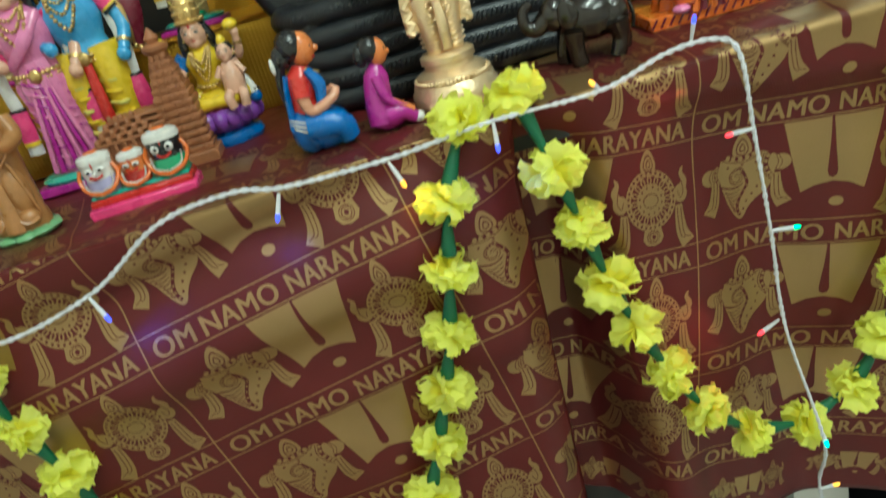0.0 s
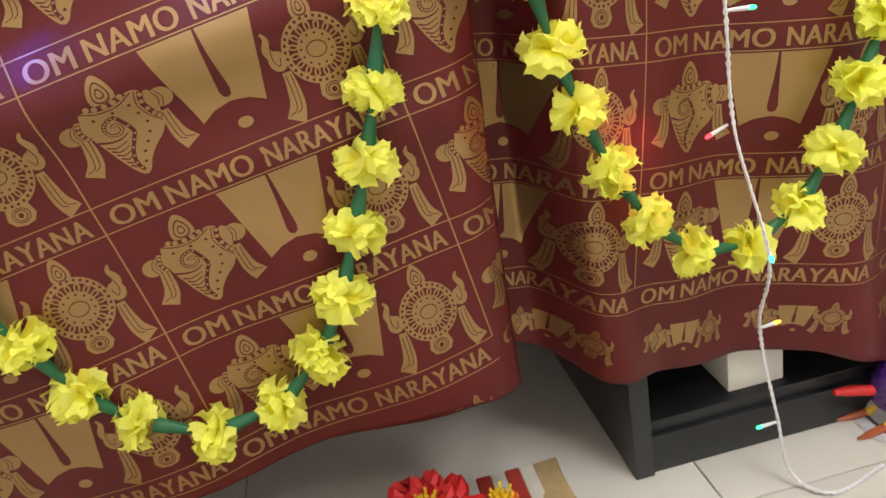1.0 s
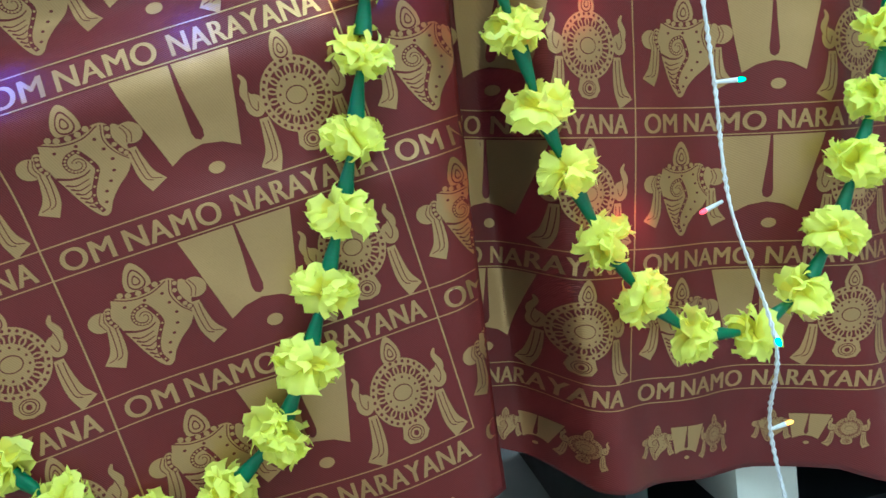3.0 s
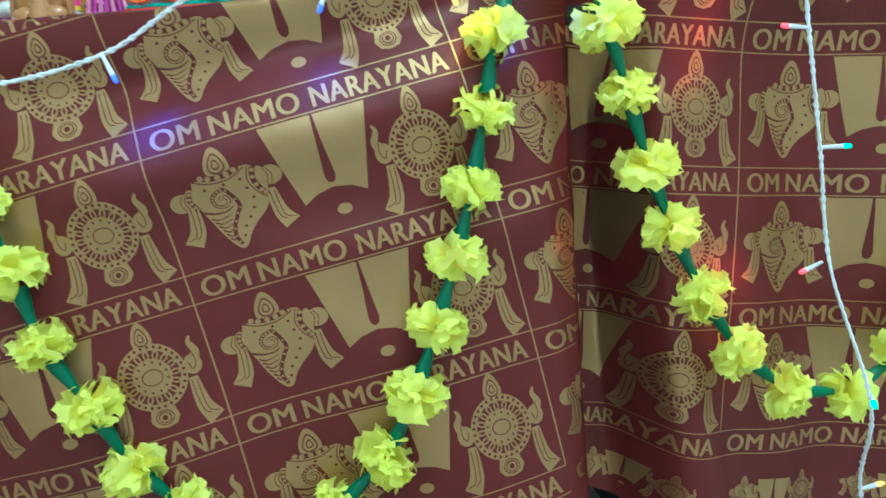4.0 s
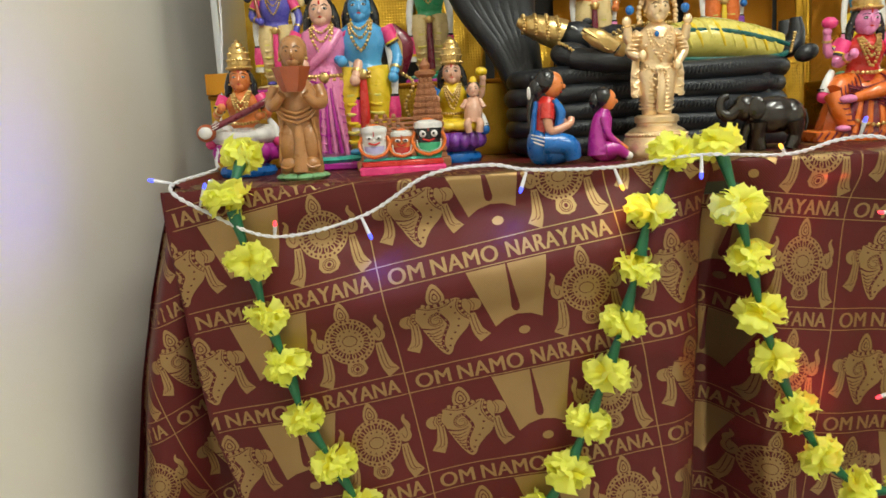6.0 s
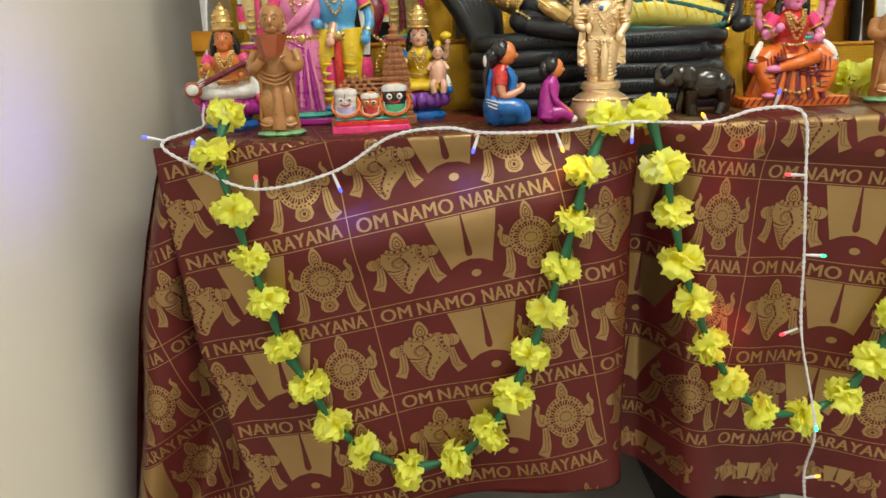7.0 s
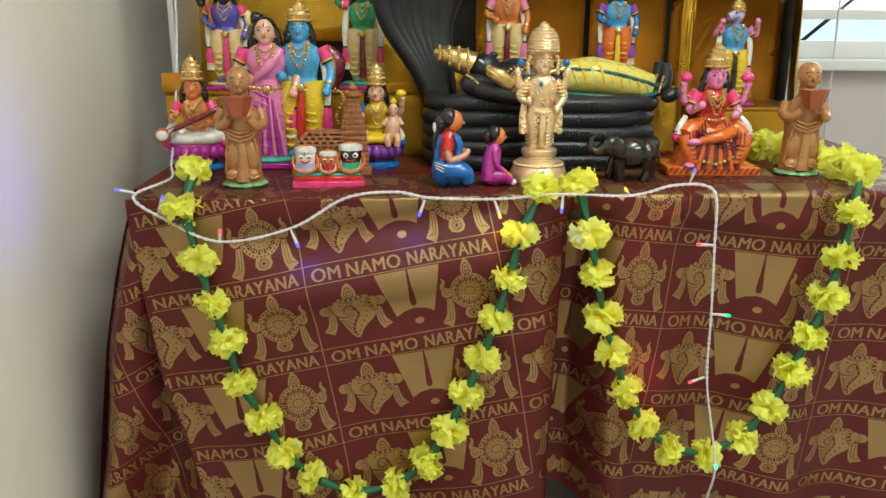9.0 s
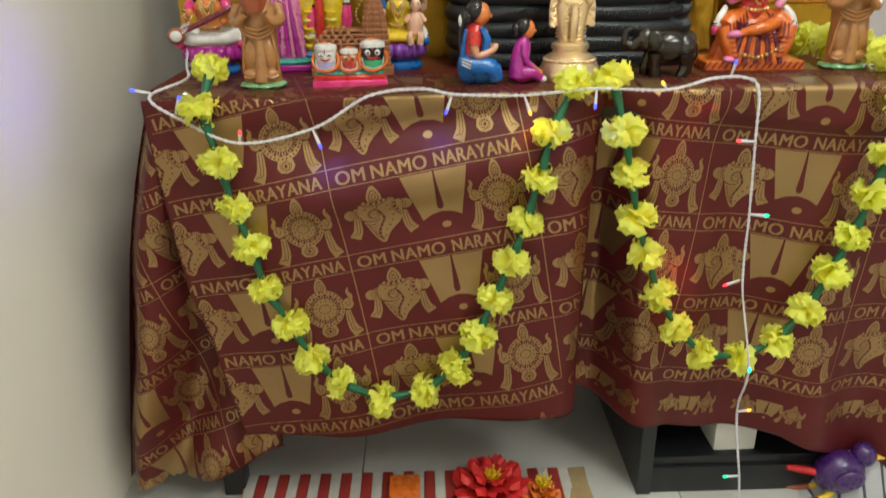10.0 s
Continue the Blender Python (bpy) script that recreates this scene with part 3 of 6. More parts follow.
GA = [(-0.476, 0.742, 0.800), (-0.484, 0.688, 0.752), (-0.465, 0.682, 0.675), (-0.452, 0.682, 0.607), (-0.432, 0.682, 0.543), (-0.418, 0.682, 0.473), (-0.385, 0.682, 0.412), (-0.355, 0.682, 0.350), (-0.313, 0.682, 0.303), (-0.246, 0.682, 0.268), (-0.174, 0.682, 0.283), (-0.122, 0.682, 0.327), (-0.088, 0.682, 0.386), (-0.062, 0.682, 0.448), (-0.037, 0.682, 0.512), (-0.016, 0.682, 0.574), (0.002, 0.682, 0.644), (0.017, 0.682, 0.712), (0.050, 0.702, 0.778)]
GC = [(0.106, 0.706, 0.786), (0.123, 0.684, 0.712), (0.138, 0.684, 0.647), (0.153, 0.684, 0.577), (0.172, 0.684, 0.517), (0.199, 0.684, 0.447), (0.231, 0.682, 0.388), (0.278, 0.680, 0.342), (0.341, 0.680, 0.333), (0.397, 0.680, 0.364), (0.436, 0.680, 0.418), (0.465, 0.680, 0.483), (0.489, 0.682, 0.542), (0.508, 0.684, 0.608), (0.522, 0.686, 0.673), (0.531, 0.690, 0.741), (0.562, 0.735, 0.800), (0.558, 0.800, 0.802), (0.553, 0.870, 0.800), (0.532, 0.935, 0.800), (0.512, 0.990, 0.800)]
garland("yellow artificial flower garland hung in a loop over the maroon cloth", GA)
garland("yellow artificial flower garland looped over the cloth and table top", GC)


# ---- string of small lights ----
LED = {"blue": (0.05, 0.07, 1.0), "red": (1.0, 0.03, 0.06), "amber": (1.0, 0.42, 0.04), "green": (0.02, 1.0, 0.35), "cyan": (0.05, 1.0, 0.75)}
for c, rgb in LED.items():
    M["led_" + c] = mat("led_" + c, tuple(0.05 + 0.6 * v for v in rgb), 0.3, 0, 0.02, 50, 0, emit=(*rgb, 2.6))
lights = empty("fairy_lights", (0, 0.68, ZT), "string of small coloured lights on twisted white cable", "fairy lights")
CABLE = [(-0.588, 1.13, 1.20), (-0.590, 1.12, 1.0), (-0.585, 1.04, 0.84), (-0.545, 0.86, 0.790), (-0.520, 0.765, 0.782), (-0.556, 0.698, 0.768), (-0.512, 0.688, 0.737), (-0.431, 0.676, 0.705), (-0.326, 0.684, 0.723), (-0.245, 0.690, 0.767), (-0.171, 0.695, 0.775), (-0.121, 0.691, 0.767), (-0.021, 0.690, 0.765), (0.072, 0.678, 0.775), (0.183, 0.694, 0.769), (0.250, 0.704, 0.782), (0.297, 0.702, 0.783), (0.314, 0.690, 0.766), (0.319, 0.688, 0.689), (0.326, 0.688, 0.577), (0.331, 0.686, 0.460), (0.342, 0.645, 0.332), (0.350, 0.678, 0.232), (0.372, 0.68, 0.10), (0.385, 0.672, 0.02), (0.42, 0.64, 0.004), (0.50, 0.66, 0.004)]
path = smooth_path(CABLE, 14)
for turn in (0, 1):
    bm = bmesh.new()
    run, strand = 0.0, []
    for i, p in enumerate(path):
        d = (path[min(i + 1, len(path) - 1)] - path[max(i - 1, 0)]).normalized()
        if i:
            run += (p - path[i - 1]).length
        s = d.cross(Vector((0, 1, 0.2))).normalized()
        a = run / 0.0205 * 2 * math.pi + turn * math.pi
        strand.append(p + (s * math.cos(a) + d.cross(s) * math.sin(a)) * 0.0014)
    sweep(bm, strand, 0.0014, 6)
    ob = part("strand", bm, M["cable"], lights)
    ob.matrix_basis = Matrix.Translation((0, -0.68, -ZT))
BULBS = [("blue", -0.580, 0.700, 0.778, -0.556, 0.772), ("blue", -0.512, 0.690, 0.769, -0.522, 0.744), ("red", -0.428, 0.672, 0.722, -0.431, 0.706), ("blue", -0.316, 0.672, 0.699, -0.326, 0.722), ("blue", -0.136, 0.678, 0.744, -0.128, 0.765), ("amber", -0.016, 0.678, 0.741, -0.024, 0.764), ("blue", 0.075, 0.672, 0.750, 0.077, 0.774), ("amber", 0.174, 0.690, 0.780, 0.182, 0.770), ("blue", 0.284, 0.710, 0.805, 0.281, 0.784), ("red", 0.291, 0.682, 0.695, 0.318, 0.692), ("green", 0.352, 0.684, 0.577, 0.326, 0.578), ("red", 0.306, 0.694, 0.457, 0.331, 0.463), ("cyan", 0.341, 0.638, 0.333, 0.342, 0.340), ("amber", 0.367, 0.67, 0.237, 0.350, 0.231), ("green", 0.345, 0.675, 0.098, 0.372, 0.094)]
for c, x, y, z, cx, cz in BULBS:
    a, b = Vector((cx, y + 0.006, cz)), Vector((x, y, z))
    d = (b - a).normalized()
    bm = bmesh.new()
    sweep(bm, [a, a + (b - a) * 0.5, b - d * 0.004], [0.0016, 0.0022, 0.0024], 8)
    hold = part("bulb_holder", bm, M["cable"], lights)
    bm = bmesh.new()
    sweep(bm, [b - d * 0.004, b - d * 0.001, b + d * 0.002, b + d * 0.0034], [0.0022, 0.0024, 0.0019, 0.0006], 8)
    bulb = part("bulb", bm, M["led_" + c], lights, "small glowing " + c + " bulb")
    for o in (hold, bulb):
        o.matrix_basis = Matrix.Translation((0, -0.68, -ZT))
    lamp = bpy.data.lights.new("bulb_light", "SPOT")
    lamp.spot_size, lamp.spot_blend = radians(165), 0.8
    lamp.energy, lamp.color, lamp.shadow_soft_size = {"blue": 0.17, "red": 0.13, "amber": 0.06}.get(c, 0.025) * (0.3 if c == "red" and x < -0.4 else 2.6 if x < -0.54 else 1.3), LED[c], 0.003
    new("bulb_light", lamp).matrix_world = look(b + d * 0.007, b + d * 0.1)


# ---- painted clay figures ----
def paint(name, c, rough=0.28, metal=0.0, coat=0.35, vary=0.13, bump=0.25):
    M[name] = mat("paint_" + name, c, rough, metal, vary, 70.0, bump, 260.0, 500.0, coat)
    return M[name]


for nm, c in {"p_white": (0.72, 0.70, 0.68), "p_black": (0.010, 0.010, 0.012), "p_red": (0.55, 0.025, 0.02), "p_pink": (0.75, 0.05, 0.22), "p_rose": (0.72, 0.22, 0.45), "p_magenta": (0.42, 0.02, 0.30),
              "p_blue": (0.012, 0.14, 0.48), "p_sky": (0.09, 0.36, 0.70), "p_violet": (0.10, 0.09, 0.48), "p_purple": (0.22, 0.06, 0.40), "p_yellow": (0.78, 0.55, 0.03), "p_lemon": (0.70, 0.60, 0.14), "p_cream": (0.72, 0.55, 0.26),
              "p_orange": (0.68, 0.15, 0.02), "p_green": (0.05, 0.36, 0.16), "p_aqua": (0.06, 0.42, 0.32), "p_maroon": (0.15, 0.012, 0.03), "p_skin": (0.66, 0.32, 0.20), "p_fair": (0.72, 0.42, 0.30), "p_tan": (0.66, 0.20, 0.055),
              "p_lav": (0.42, 0.38, 0.62), "p_teal": (0.02, 0.12, 0.11)}.items():
    paint(nm, c)
paint("mint", (0.20, 0.42, 0.20))
paint("clay", (0.42, 0.195, 0.070), 0.3, 0, 0.3, 0.22)
paint("clay_dark", (0.33, 0.075, 0.022), 0.35, 0, 0.2, 0.2)
paint("clay_temple", (0.33, 0.13, 0.055), 0.55, 0, 0.0, 0.25, 0.5)
paint("plum", (0.05, 0.012, 0.12))
paint("gold", (0.66, 0.46, 0.18), 0.3, 0.85, 0.0, 0.15, 0.5)
paint("pale_gold", (0.86, 0.66, 0.41), 0.38, 0.80, 0.0, 0.12, 0.8)
paint("ink", (0.010, 0.012, 0.017), 0.40, 0.0, 0.08, 0.4, 0.7)
paint("ebony", (0.014, 0.009, 0.007), 0.22, 0.0, 0.5, 0.3, 0.3)


BALLS = {}


def unit_ball(seg):
    if seg not in BALLS:
        n = max(5, seg * 2 // 3)
        V = [Vector((0, 0, -1))]
        for j in range(1, n):
            t = math.pi * j / n
            V += [Vector((math.sin(t) * math.cos(2 * math.pi * k / seg), math.sin(t) * math.sin(2 * math.pi * k / seg), -math.cos(t))) for k in range(seg)]
        V.append(Vector((0, 0, 1)))
        F = [(0, 1 + (k + 1) % seg, 1 + k) for k in range(seg)]
        for j in range(n - 2):
            o = 1 + j * seg
            F += [(o + k, o + (k + 1) % seg, o + seg + (k + 1) % seg, o + seg + k) for k in range(seg)]
        o, last = 1 + (n - 2) * seg, len(V) - 1
        F += [(o + k, o + (k + 1) % seg, last) for k in range(seg)]
        BALLS[seg] = (V, F)
    return BALLS[seg]


def loose_box(lo, hi, bevel):
    bm = box_bm(lo, hi, bevel, 1)
    bm.verts.index_update()
    out = ([v.co.copy() for v in bm.verts], [[v.index for v in f.verts] for f in bm.faces])
    bm.free()
    return out


class Sculpt:
    """Gathers the forms of one figure into one mesh."""

    def __init__(self):
        self.bm, self.slots = bmesh.new(), []

    def mi(self, m):
        if m not in self.slots:
            self.slots.append(m)
        return self.slots.index(m)

    def ball(self, c, r, m, rot=(0, 0, 0), seg=14):
        r = (r, r, r) if isinstance(r, (int, float)) else r
        t = Matrix.LocRotScale(c, Euler([radians(a) for a in rot]), r)
        self.copy_in(unit_ball(seg), t, m)
        return self

    def copy_in(self, form, t, m):
        V, F = form
        vs = [self.bm.verts.new(t @ v) for v in V]
        k = self.mi(m)
        for f in F:
            self.bm.faces.new([vs[i] for i in f]).material_index = k

    def tube(self, pts, radii, m, seg=10, n=4, squash=None):
        P = smooth_path(pts, n) if n > 1 and len(pts) > 2 else [Vector(p) for p in pts]
        if isinstance(radii, (list, tuple)):
            L = len(P) - 1
            tab = [(i / (len(radii) - 1), r) for i, r in enumerate(radii)]
            radii = [lerp_table(tab, i / L) for i in range(L + 1)]
        sweep(self.bm, P, radii, seg, self.mi(m), True, squash)
        return self

    def lathe(self, prof, c, m, seg=24, sx=1.0, sy=1.0, flute=0, depth=0.0, bands=None):
        """A turned form; flute folds it into pleats. bands: (height, material) from there up."""
        c = Vector(c)
        rings = []
        for r, z in prof:
            rings.append([self.bm.verts.new(c + Vector((sx * r * (1 + depth * math.cos(flute * a)) * math.cos(a), sy * r * (1 + depth * math.cos(flute * a)) * math.sin(a), z))) for a in (2 * math.pi * k / seg for k in range(seg))])
        for i, (a, b) in enumerate(zip(rings, rings[1:])):
            mm = m
            for h, bmat in bands or ():
                if prof[i][1] >= h - 1e-6:
                    mm = bmat
            k2 = self.mi(mm)
            for k in range(seg):
                self.bm.faces.new((a[k], a[(k + 1) % seg], b[(k + 1) % seg], b[k])).material_index = k2
        for ring in (rings[0][::-1], rings[-1]):
            self.bm.faces.new(ring).material_index = self.mi(m)
        return self

    def beads(self, pts, r, m, gap=1.7):
        P = smooth_path(pts, 10)
        run = 0.0
        for a, b in zip(P, P[1:]):
            run += (b - a).length
            if run >= r * gap:
                run = 0.0
                self.ball(b, r, m, seg=7)
        return self

    def box(self, lo, hi, m, bevel=0.002):
        self.copy_in(loose_box(tuple(lo), tuple(hi), bevel), Matrix(), m)
        return self

    def done(self, name, loc, label, category, turn=0.0, scale=1.0, group="", cast=True):
        if cast:  # the hand-made unevenness of moulded clay
            for v in self.bm.verts:
                v.co += Vector((noise.noise(v.co * 55 + Vector((9, 0, 0))), noise.noise(v.co * 55 + Vector((0, 7, 0))), noise.noise(v.co * 55))) * 0.0005
        ob = new(name, finish(self.bm, name, [M[k] for k in self.slots]))
        x, y, z = loc
        ob.matrix_basis = pose(x, y, z - (sag(x) if z > 0.5 else 0.0), 0, 0, turn) @ Matrix.Diagonal((scale, scale, scale, 1))
        return tagged(ob, label, category, group)


def face(S, c, r, skin, hair="p_black", lip="p_red", mark=None, hair_down=0.0, white="p_white"):
    c = Vector(c)
    V = lambda x, y, z: c + Vector((x, y, z)) * r
    S.ball(c, (r * 0.84, r * 0.9, r * 1.06), skin, seg=20)
    S.ball(V(0, -0.45, -0.6), (r * 0.45, r * 0.42, r * 0.42), skin)
    S.tube([V(0, -0.84, 0.2), V(0, -0.97, -0.12), V(0, -0.86, -0.22)], [r * 0.08, r * 0.14, r * 0.12], skin, 8)
    for s in (-1, 1):
        S.ball(V(s * 0.34, -0.78, 0.12), (r * 0.205, r * 0.05, r * 0.095), "p_black" if white == "p_white" else white, (0, 0, s * 18), 12)
        S.ball(V(s * 0.34, -0.79, 0.115), (r * 0.155, r * 0.055, r * 0.062), white, (0, 0, s * 18), 12)
        S.ball(V(s * 0.335, -0.83, 0.115), (r * 0.075, r * 0.03, r * 0.066), "p_black", seg=9)
        S.tube([V(s * 0.14, -0.88, 0.33), V(s * 0.36, -0.83, 0.42), V(s * 0.58, -0.68, 0.30)], r * 0.024, "p_black", 6)
        S.ball(V(s * 0.86, 0.05, -0.05), (r * 0.12, r * 0.2, r * 0.26), skin, seg=8)
        S.ball(V(s * 0.88, -0.05, -0.38), r * 0.14, "gold", seg=8)
    S.ball(V(0, -0.85, -0.44), (r * 0.16, r * 0.07, r * 0.06), lip, seg=9)
    if mark:
        S.ball(V(0, -0.83, 0.55), (r * 0.07, r * 0.05, r * 0.17), mark, seg=8)
    if hair:
        S.ball(V(0, 0.22, 0.22), (r * 0.96, r * 0.86, r * 1.0), hair, seg=16)
        if hair_down:
            for s in (-1, 1):
                S.tube([V(s * 0.72, 0.1, 0.4), V(s * 0.98, 0.15, -0.5), V(s * 1.15, 0.2, -hair_down)], [r * 0.28, r * 0.34, r * 0.18], hair, 8)


def crown(S, c, r, h, m="gold"):
    """A tiered headdress with rows of beads and a leaf in front."""
    S.lathe([(r * 1.02, 0), (r * 1.16, h * 0.05), (r * 1.16, h * 0.12), (r * 1.02, h * 0.16), (r * 1.10, h * 0.30), (r * 1.04, h * 0.36), (r * 0.98, h * 0.40), (r * 0.98, h * 0.52), (r * 0.80, h * 0.58), (r * 0.76, h * 0.70), (r * 0.54, h * 0.76), (r * 0.48, h * 0.86), (r * 0.22, h * 0.90), (r * 0.24, h * 0.95), (r * 0.05, h)], c, m, 22, 1, 1, 11, 0.025)
    c = Vector(c)
    for lev, rr, br in ((0.08, 1.16, 0.11), (0.33, 1.08, 0.12), (0.55, 0.92, 0.10), (0.73, 0.68, 0.08)):
        S.beads([c + Vector((r * rr * math.cos(a), r * rr * math.sin(a), h * lev)) for a in (math.pi * (1 + k / 8) for k in range(9))], r * br, m, 1.9)
    for k in (-2, -1, 0, 1, 2):
        S.ball(c + Vector((r * 0.95 * math.sin(k * 0.5), -r * 1.02 * math.cos(k * 0.5), h * (0.25 - 0.02 * abs(k)))), (r * 0.2, r * 0.1, h * (0.15 - 0.02 * abs(k))), m, (0, 0, k * 28), 9)


def arm(S, pts, r, skin, sleeve, band="p_yellow", bangle="gold"):
    S.tube(pts, [r * 1.15, r, r * 0.75], skin, 9)
    P = smooth_path(pts, 6)
    a, b = P[0], P[max(2, len(P) // 4)]
    S.tube([a, (a + b) / 2, b], [r * 1.45, r * 1.42, r * 1.35], sleeve, 10)
    d = (b - a).normalized()
    S.tube([b, b + d * r * 0.3], r * 1.42, band, 10, 1)
    S.tube([b + d * r * 0.3, b + d * r * 0.7], r * 1.4, "p_black", 10, 1)
    w = P[-3]
    dd = (P[-1] - P[-3]).normalized()
    S.tube([w, w + dd * r * 0.45], r * 1.0, bangle, 10, 1)
    S.ball(P[-1] + dd * r * 0.7, (r * 0.95, r * 0.8, r * 1.0), skin, seg=9)


def standing(name, loc, H, skin, torso, legs, pleat, sash, head, label, turn=0, base="p_aqua", base2="p_magenta", arms=None, hairdown=1.8, top="crown", extra=None, beard=False, sari=False):
    """A standing clay figure H metres high on a two-step plinth."""
    S = Sculpt()
    b = 0.07 * H
    S.box((-0.21 * H, -0.14 * H, 0), (0.21 * H, 0.14 * H, b * 0.55), base2)
    S.lathe([(0.17 * H, 0), (0.185 * H, b * 0.25), (0.165 * H, b * 0.45), (0.15 * H, b * 0.5)], (0, 0, b * 0.52), base, 24, 1.1, 0.8)
    z = lambda f: b + f * (H - b)
    if sari:
        S.lathe([(0.115 * H, z(0.0)), (0.112 * H, z(0.12)), (0.10 * H, z(0.25)), (0.125 * H, z(0.42)), (0.095 * H, z(0.53))], (0, 0, 0), legs, 48, 1.0, 0.72, 14, 0.05)
        for k in range(7):
            x = (k - 3) * 0.022 * H
            S.tube([(x * 0.5, -0.075 * H, z(0.5)), (x * 0.9, -0.09 * H, z(0.28)), (x * 1.5, -0.088 * H, z(0.02))], [0.005 * H, 0.010 * H, 0.012 * H], pleat if k % 2 else legs, 7)
        for k in range(9):
            S.tube([(-0.11 * H, -0.03 * H, z(0.46 - 0.045 * k)), (-0.03 * H, -0.094 * H, z(0.43 - 0.05 * k)), (0.10 * H, -0.045 * H, z(0.35 - 0.038 * k))], [0.003 * H, 0.0075 * H, 0.003 * H], legs if k % 2 else "p_magenta", 6)
        S.tube([(0.10 * H, -0.05 * H, z(0.73)), (0.02 * H, -0.10 * H, z(0.62)), (-0.09 * H, -0.06 * H, z(0.52))], [0.022 * H, 0.03 * H, 0.02 * H], legs, 9, 4, ((0, 1, 0), 0.5))
    else:
        for s in (-1, 1):
            S.tube([(s * 0.062 * H, 0.005 * H, z(0.02)), (s * 0.072 * H, -0.01 * H, z(0.2)), (s * 0.078 * H, -0.012 * H, z(0.36)), (s * 0.062 * H, 0, z(0.5))], [0.048 * H, 0.062 * H, 0.078 * H, 0.082 * H], legs, 16)
            # every other fold is lemon: the folds' pale highlights put into the colour
            for k in range(7):
                zz = z(0.07 + 0.055 * k)
                S.tube([(s * 0.13 * H, 0.0, zz + 0.03 * H), (s * 0.085 * H, -0.078 * H, zz), (s * 0.02 * H, -0.062 * H, zz + 0.012 * H)], [0.006 * H, 0.0125 * H, 0.005 * H], "p_lemon" if k % 2 else legs, 8, 4)
            S.ball((s * 0.065 * H, -0.05 * H, z(0.015)), (0.038 * H, 0.07 * H, 0.022 * H), skin)
        S.tube([(0, -0.075 * H, z(0.48)), (0, -0.092 * H, z(0.28)), (0, -0.082 * H, z(0.05))], [0.018 * H, 0.026 * H, 0.03 * H], pleat, 8, squash=((0, 1, 0), 0.5))
    S.tube([(0, 0, z(0.47)), (0, 0, z(0.54)), (0, -0.012 * H, z(0.65)), (0, -0.006 * H, z(0.72)), (0, 0, z(0.775))], [0.118 * H, 0.098 * H, 0.128 * H, 0.122 * H, 0.05 * H], torso, 20, 4, ((0, 1, 0), 0.66))
    S.tube([(0, 0, z(0.75)), (0, -0.005 * H, z(0.81))], 0.042 * H, skin, 10, 1)
    # belt, necklaces
    ring = [(0.112 * H * math.cos(a), 0.080 * H * math.sin(a), z(0.485 - 0.012 * math.sin(-a))) for a in (math.pi * (1 + k / 10) for k in range(11))]
    S.beads(ring, 0.0125 * H, "gold", 1.5)
    S.beads([(x, y, zz - 0.022 * H) for x, y, zz in ring[1:-1]], 0.009 * H, "gold", 1.6)
    S.ball((0, -0.09 * H, z(0.465)), (0.028 * H, 0.012 * H, 0.03 * H), "gold")
    for drop, w, rr in ((0.60, 0.062, 0.0095), (0.67, 0.055, 0.008), (0.72, 0.045, 0.0075)):
        S.beads([(-w * H, -0.055 * H, z(0.765)), (-w * 0.8 * H, -0.092 * H, z((drop + 0.765) / 2)), (0, -0.098 * H, z(drop)), (w * 0.8 * H, -0.092 * H, z((drop + 0.765) / 2)), (w * H, -0.055 * H, z(0.765))], rr * H, "gold", 1.8)
    # sash ends hanging at both sides
    for s in (-1, 1):
        S.tube([(s * 0.135 * H, 0.01 * H, z(0.72)), (s * 0.165 * H, -0.02 * H, z(0.5)), (s * 0.15 * H, -0.03 * H, z(0.3)), (s * 0.16 * H, -0.03 * H, z(0.12))], [0.03 * H, 0.026 * H, 0.03 * H, 0.036 * H], "p_white", 8, 4, ((0, 1, 0), 0.5))
        S.tube([(s * 0.152 * H, -0.03 * H, z(0.33)), (s * 0.156 * H, -0.032 * H, z(0.26)), (s * 0.158 * H, -0.03 * H, z(0.18))], [0.036 * H, 0.041 * H, 0.036 * H], sash, 10, 3, ((0, 1, 0), 0.65))
        S.tube([(s * 0.152 * H, -0.03 * H, z(0.33)), (s * 0.152 * H, -0.03 * H, z(0.345))], 0.037 * H, "p_black", 10, 1, ((0, 1, 0), 0.65))
        S.tube([(s * 0.158 * H, -0.03 * H, z(0.165)), (s * 0.158 * H, -0.03 * H, z(0.185))], 0.038 * H, "p_yellow", 10, 1, ((0, 1, 0), 0.65))
    arms = arms or ([(-0.13, 0, 0.73), (-0.185, -0.02, 0.6), (-0.12, -0.09, 0.55)], [(0.13, 0, 0.73), (0.19, -0.01, 0.58), (0.17, -0.07, 0.46)])
    for a in arms:
        arm(S, [(x * H, y * H, z(q)) for x, y, q in a], 0.032 * H, skin, sash)
    hc = (0, -0.016 * H, z(0.848))
    if head == "horse":
        S.ball(hc, (0.06 * H, 0.07 * H, 0.062 * H), "p_lav")
        S.tube([(0.02 * H, -0.02 * H, z(0.865)), (-0.06 * H, -0.06 * H, z(0.86)), (-0.115 * H, -0.075 * H, z(0.84))], [0.058 * H, 0.045 * H, 0.034 * H], "p_lav", 14)
        S.ball((-0.05 * H, -0.098 * H, z(0.885)), 0.011 * H, "p_black")
        S.ball((-0.118 * H, -0.098 * H, z(0.838)), 0.006 * H, "p_rose")
        for s in (-1, 1):
            S.tube([(0.035 * H, s * 0.035 * H, z(0.89)), (0.05 * H, s * 0.05 * H, z(0.955))], [0.018 * H, 0.004 * H], "p_lav", 8, 1)
    else:
        face(S, hc, 0.078 * H, skin, mark="p_red" if sari else "p_yellow", hair_down=hairdown)
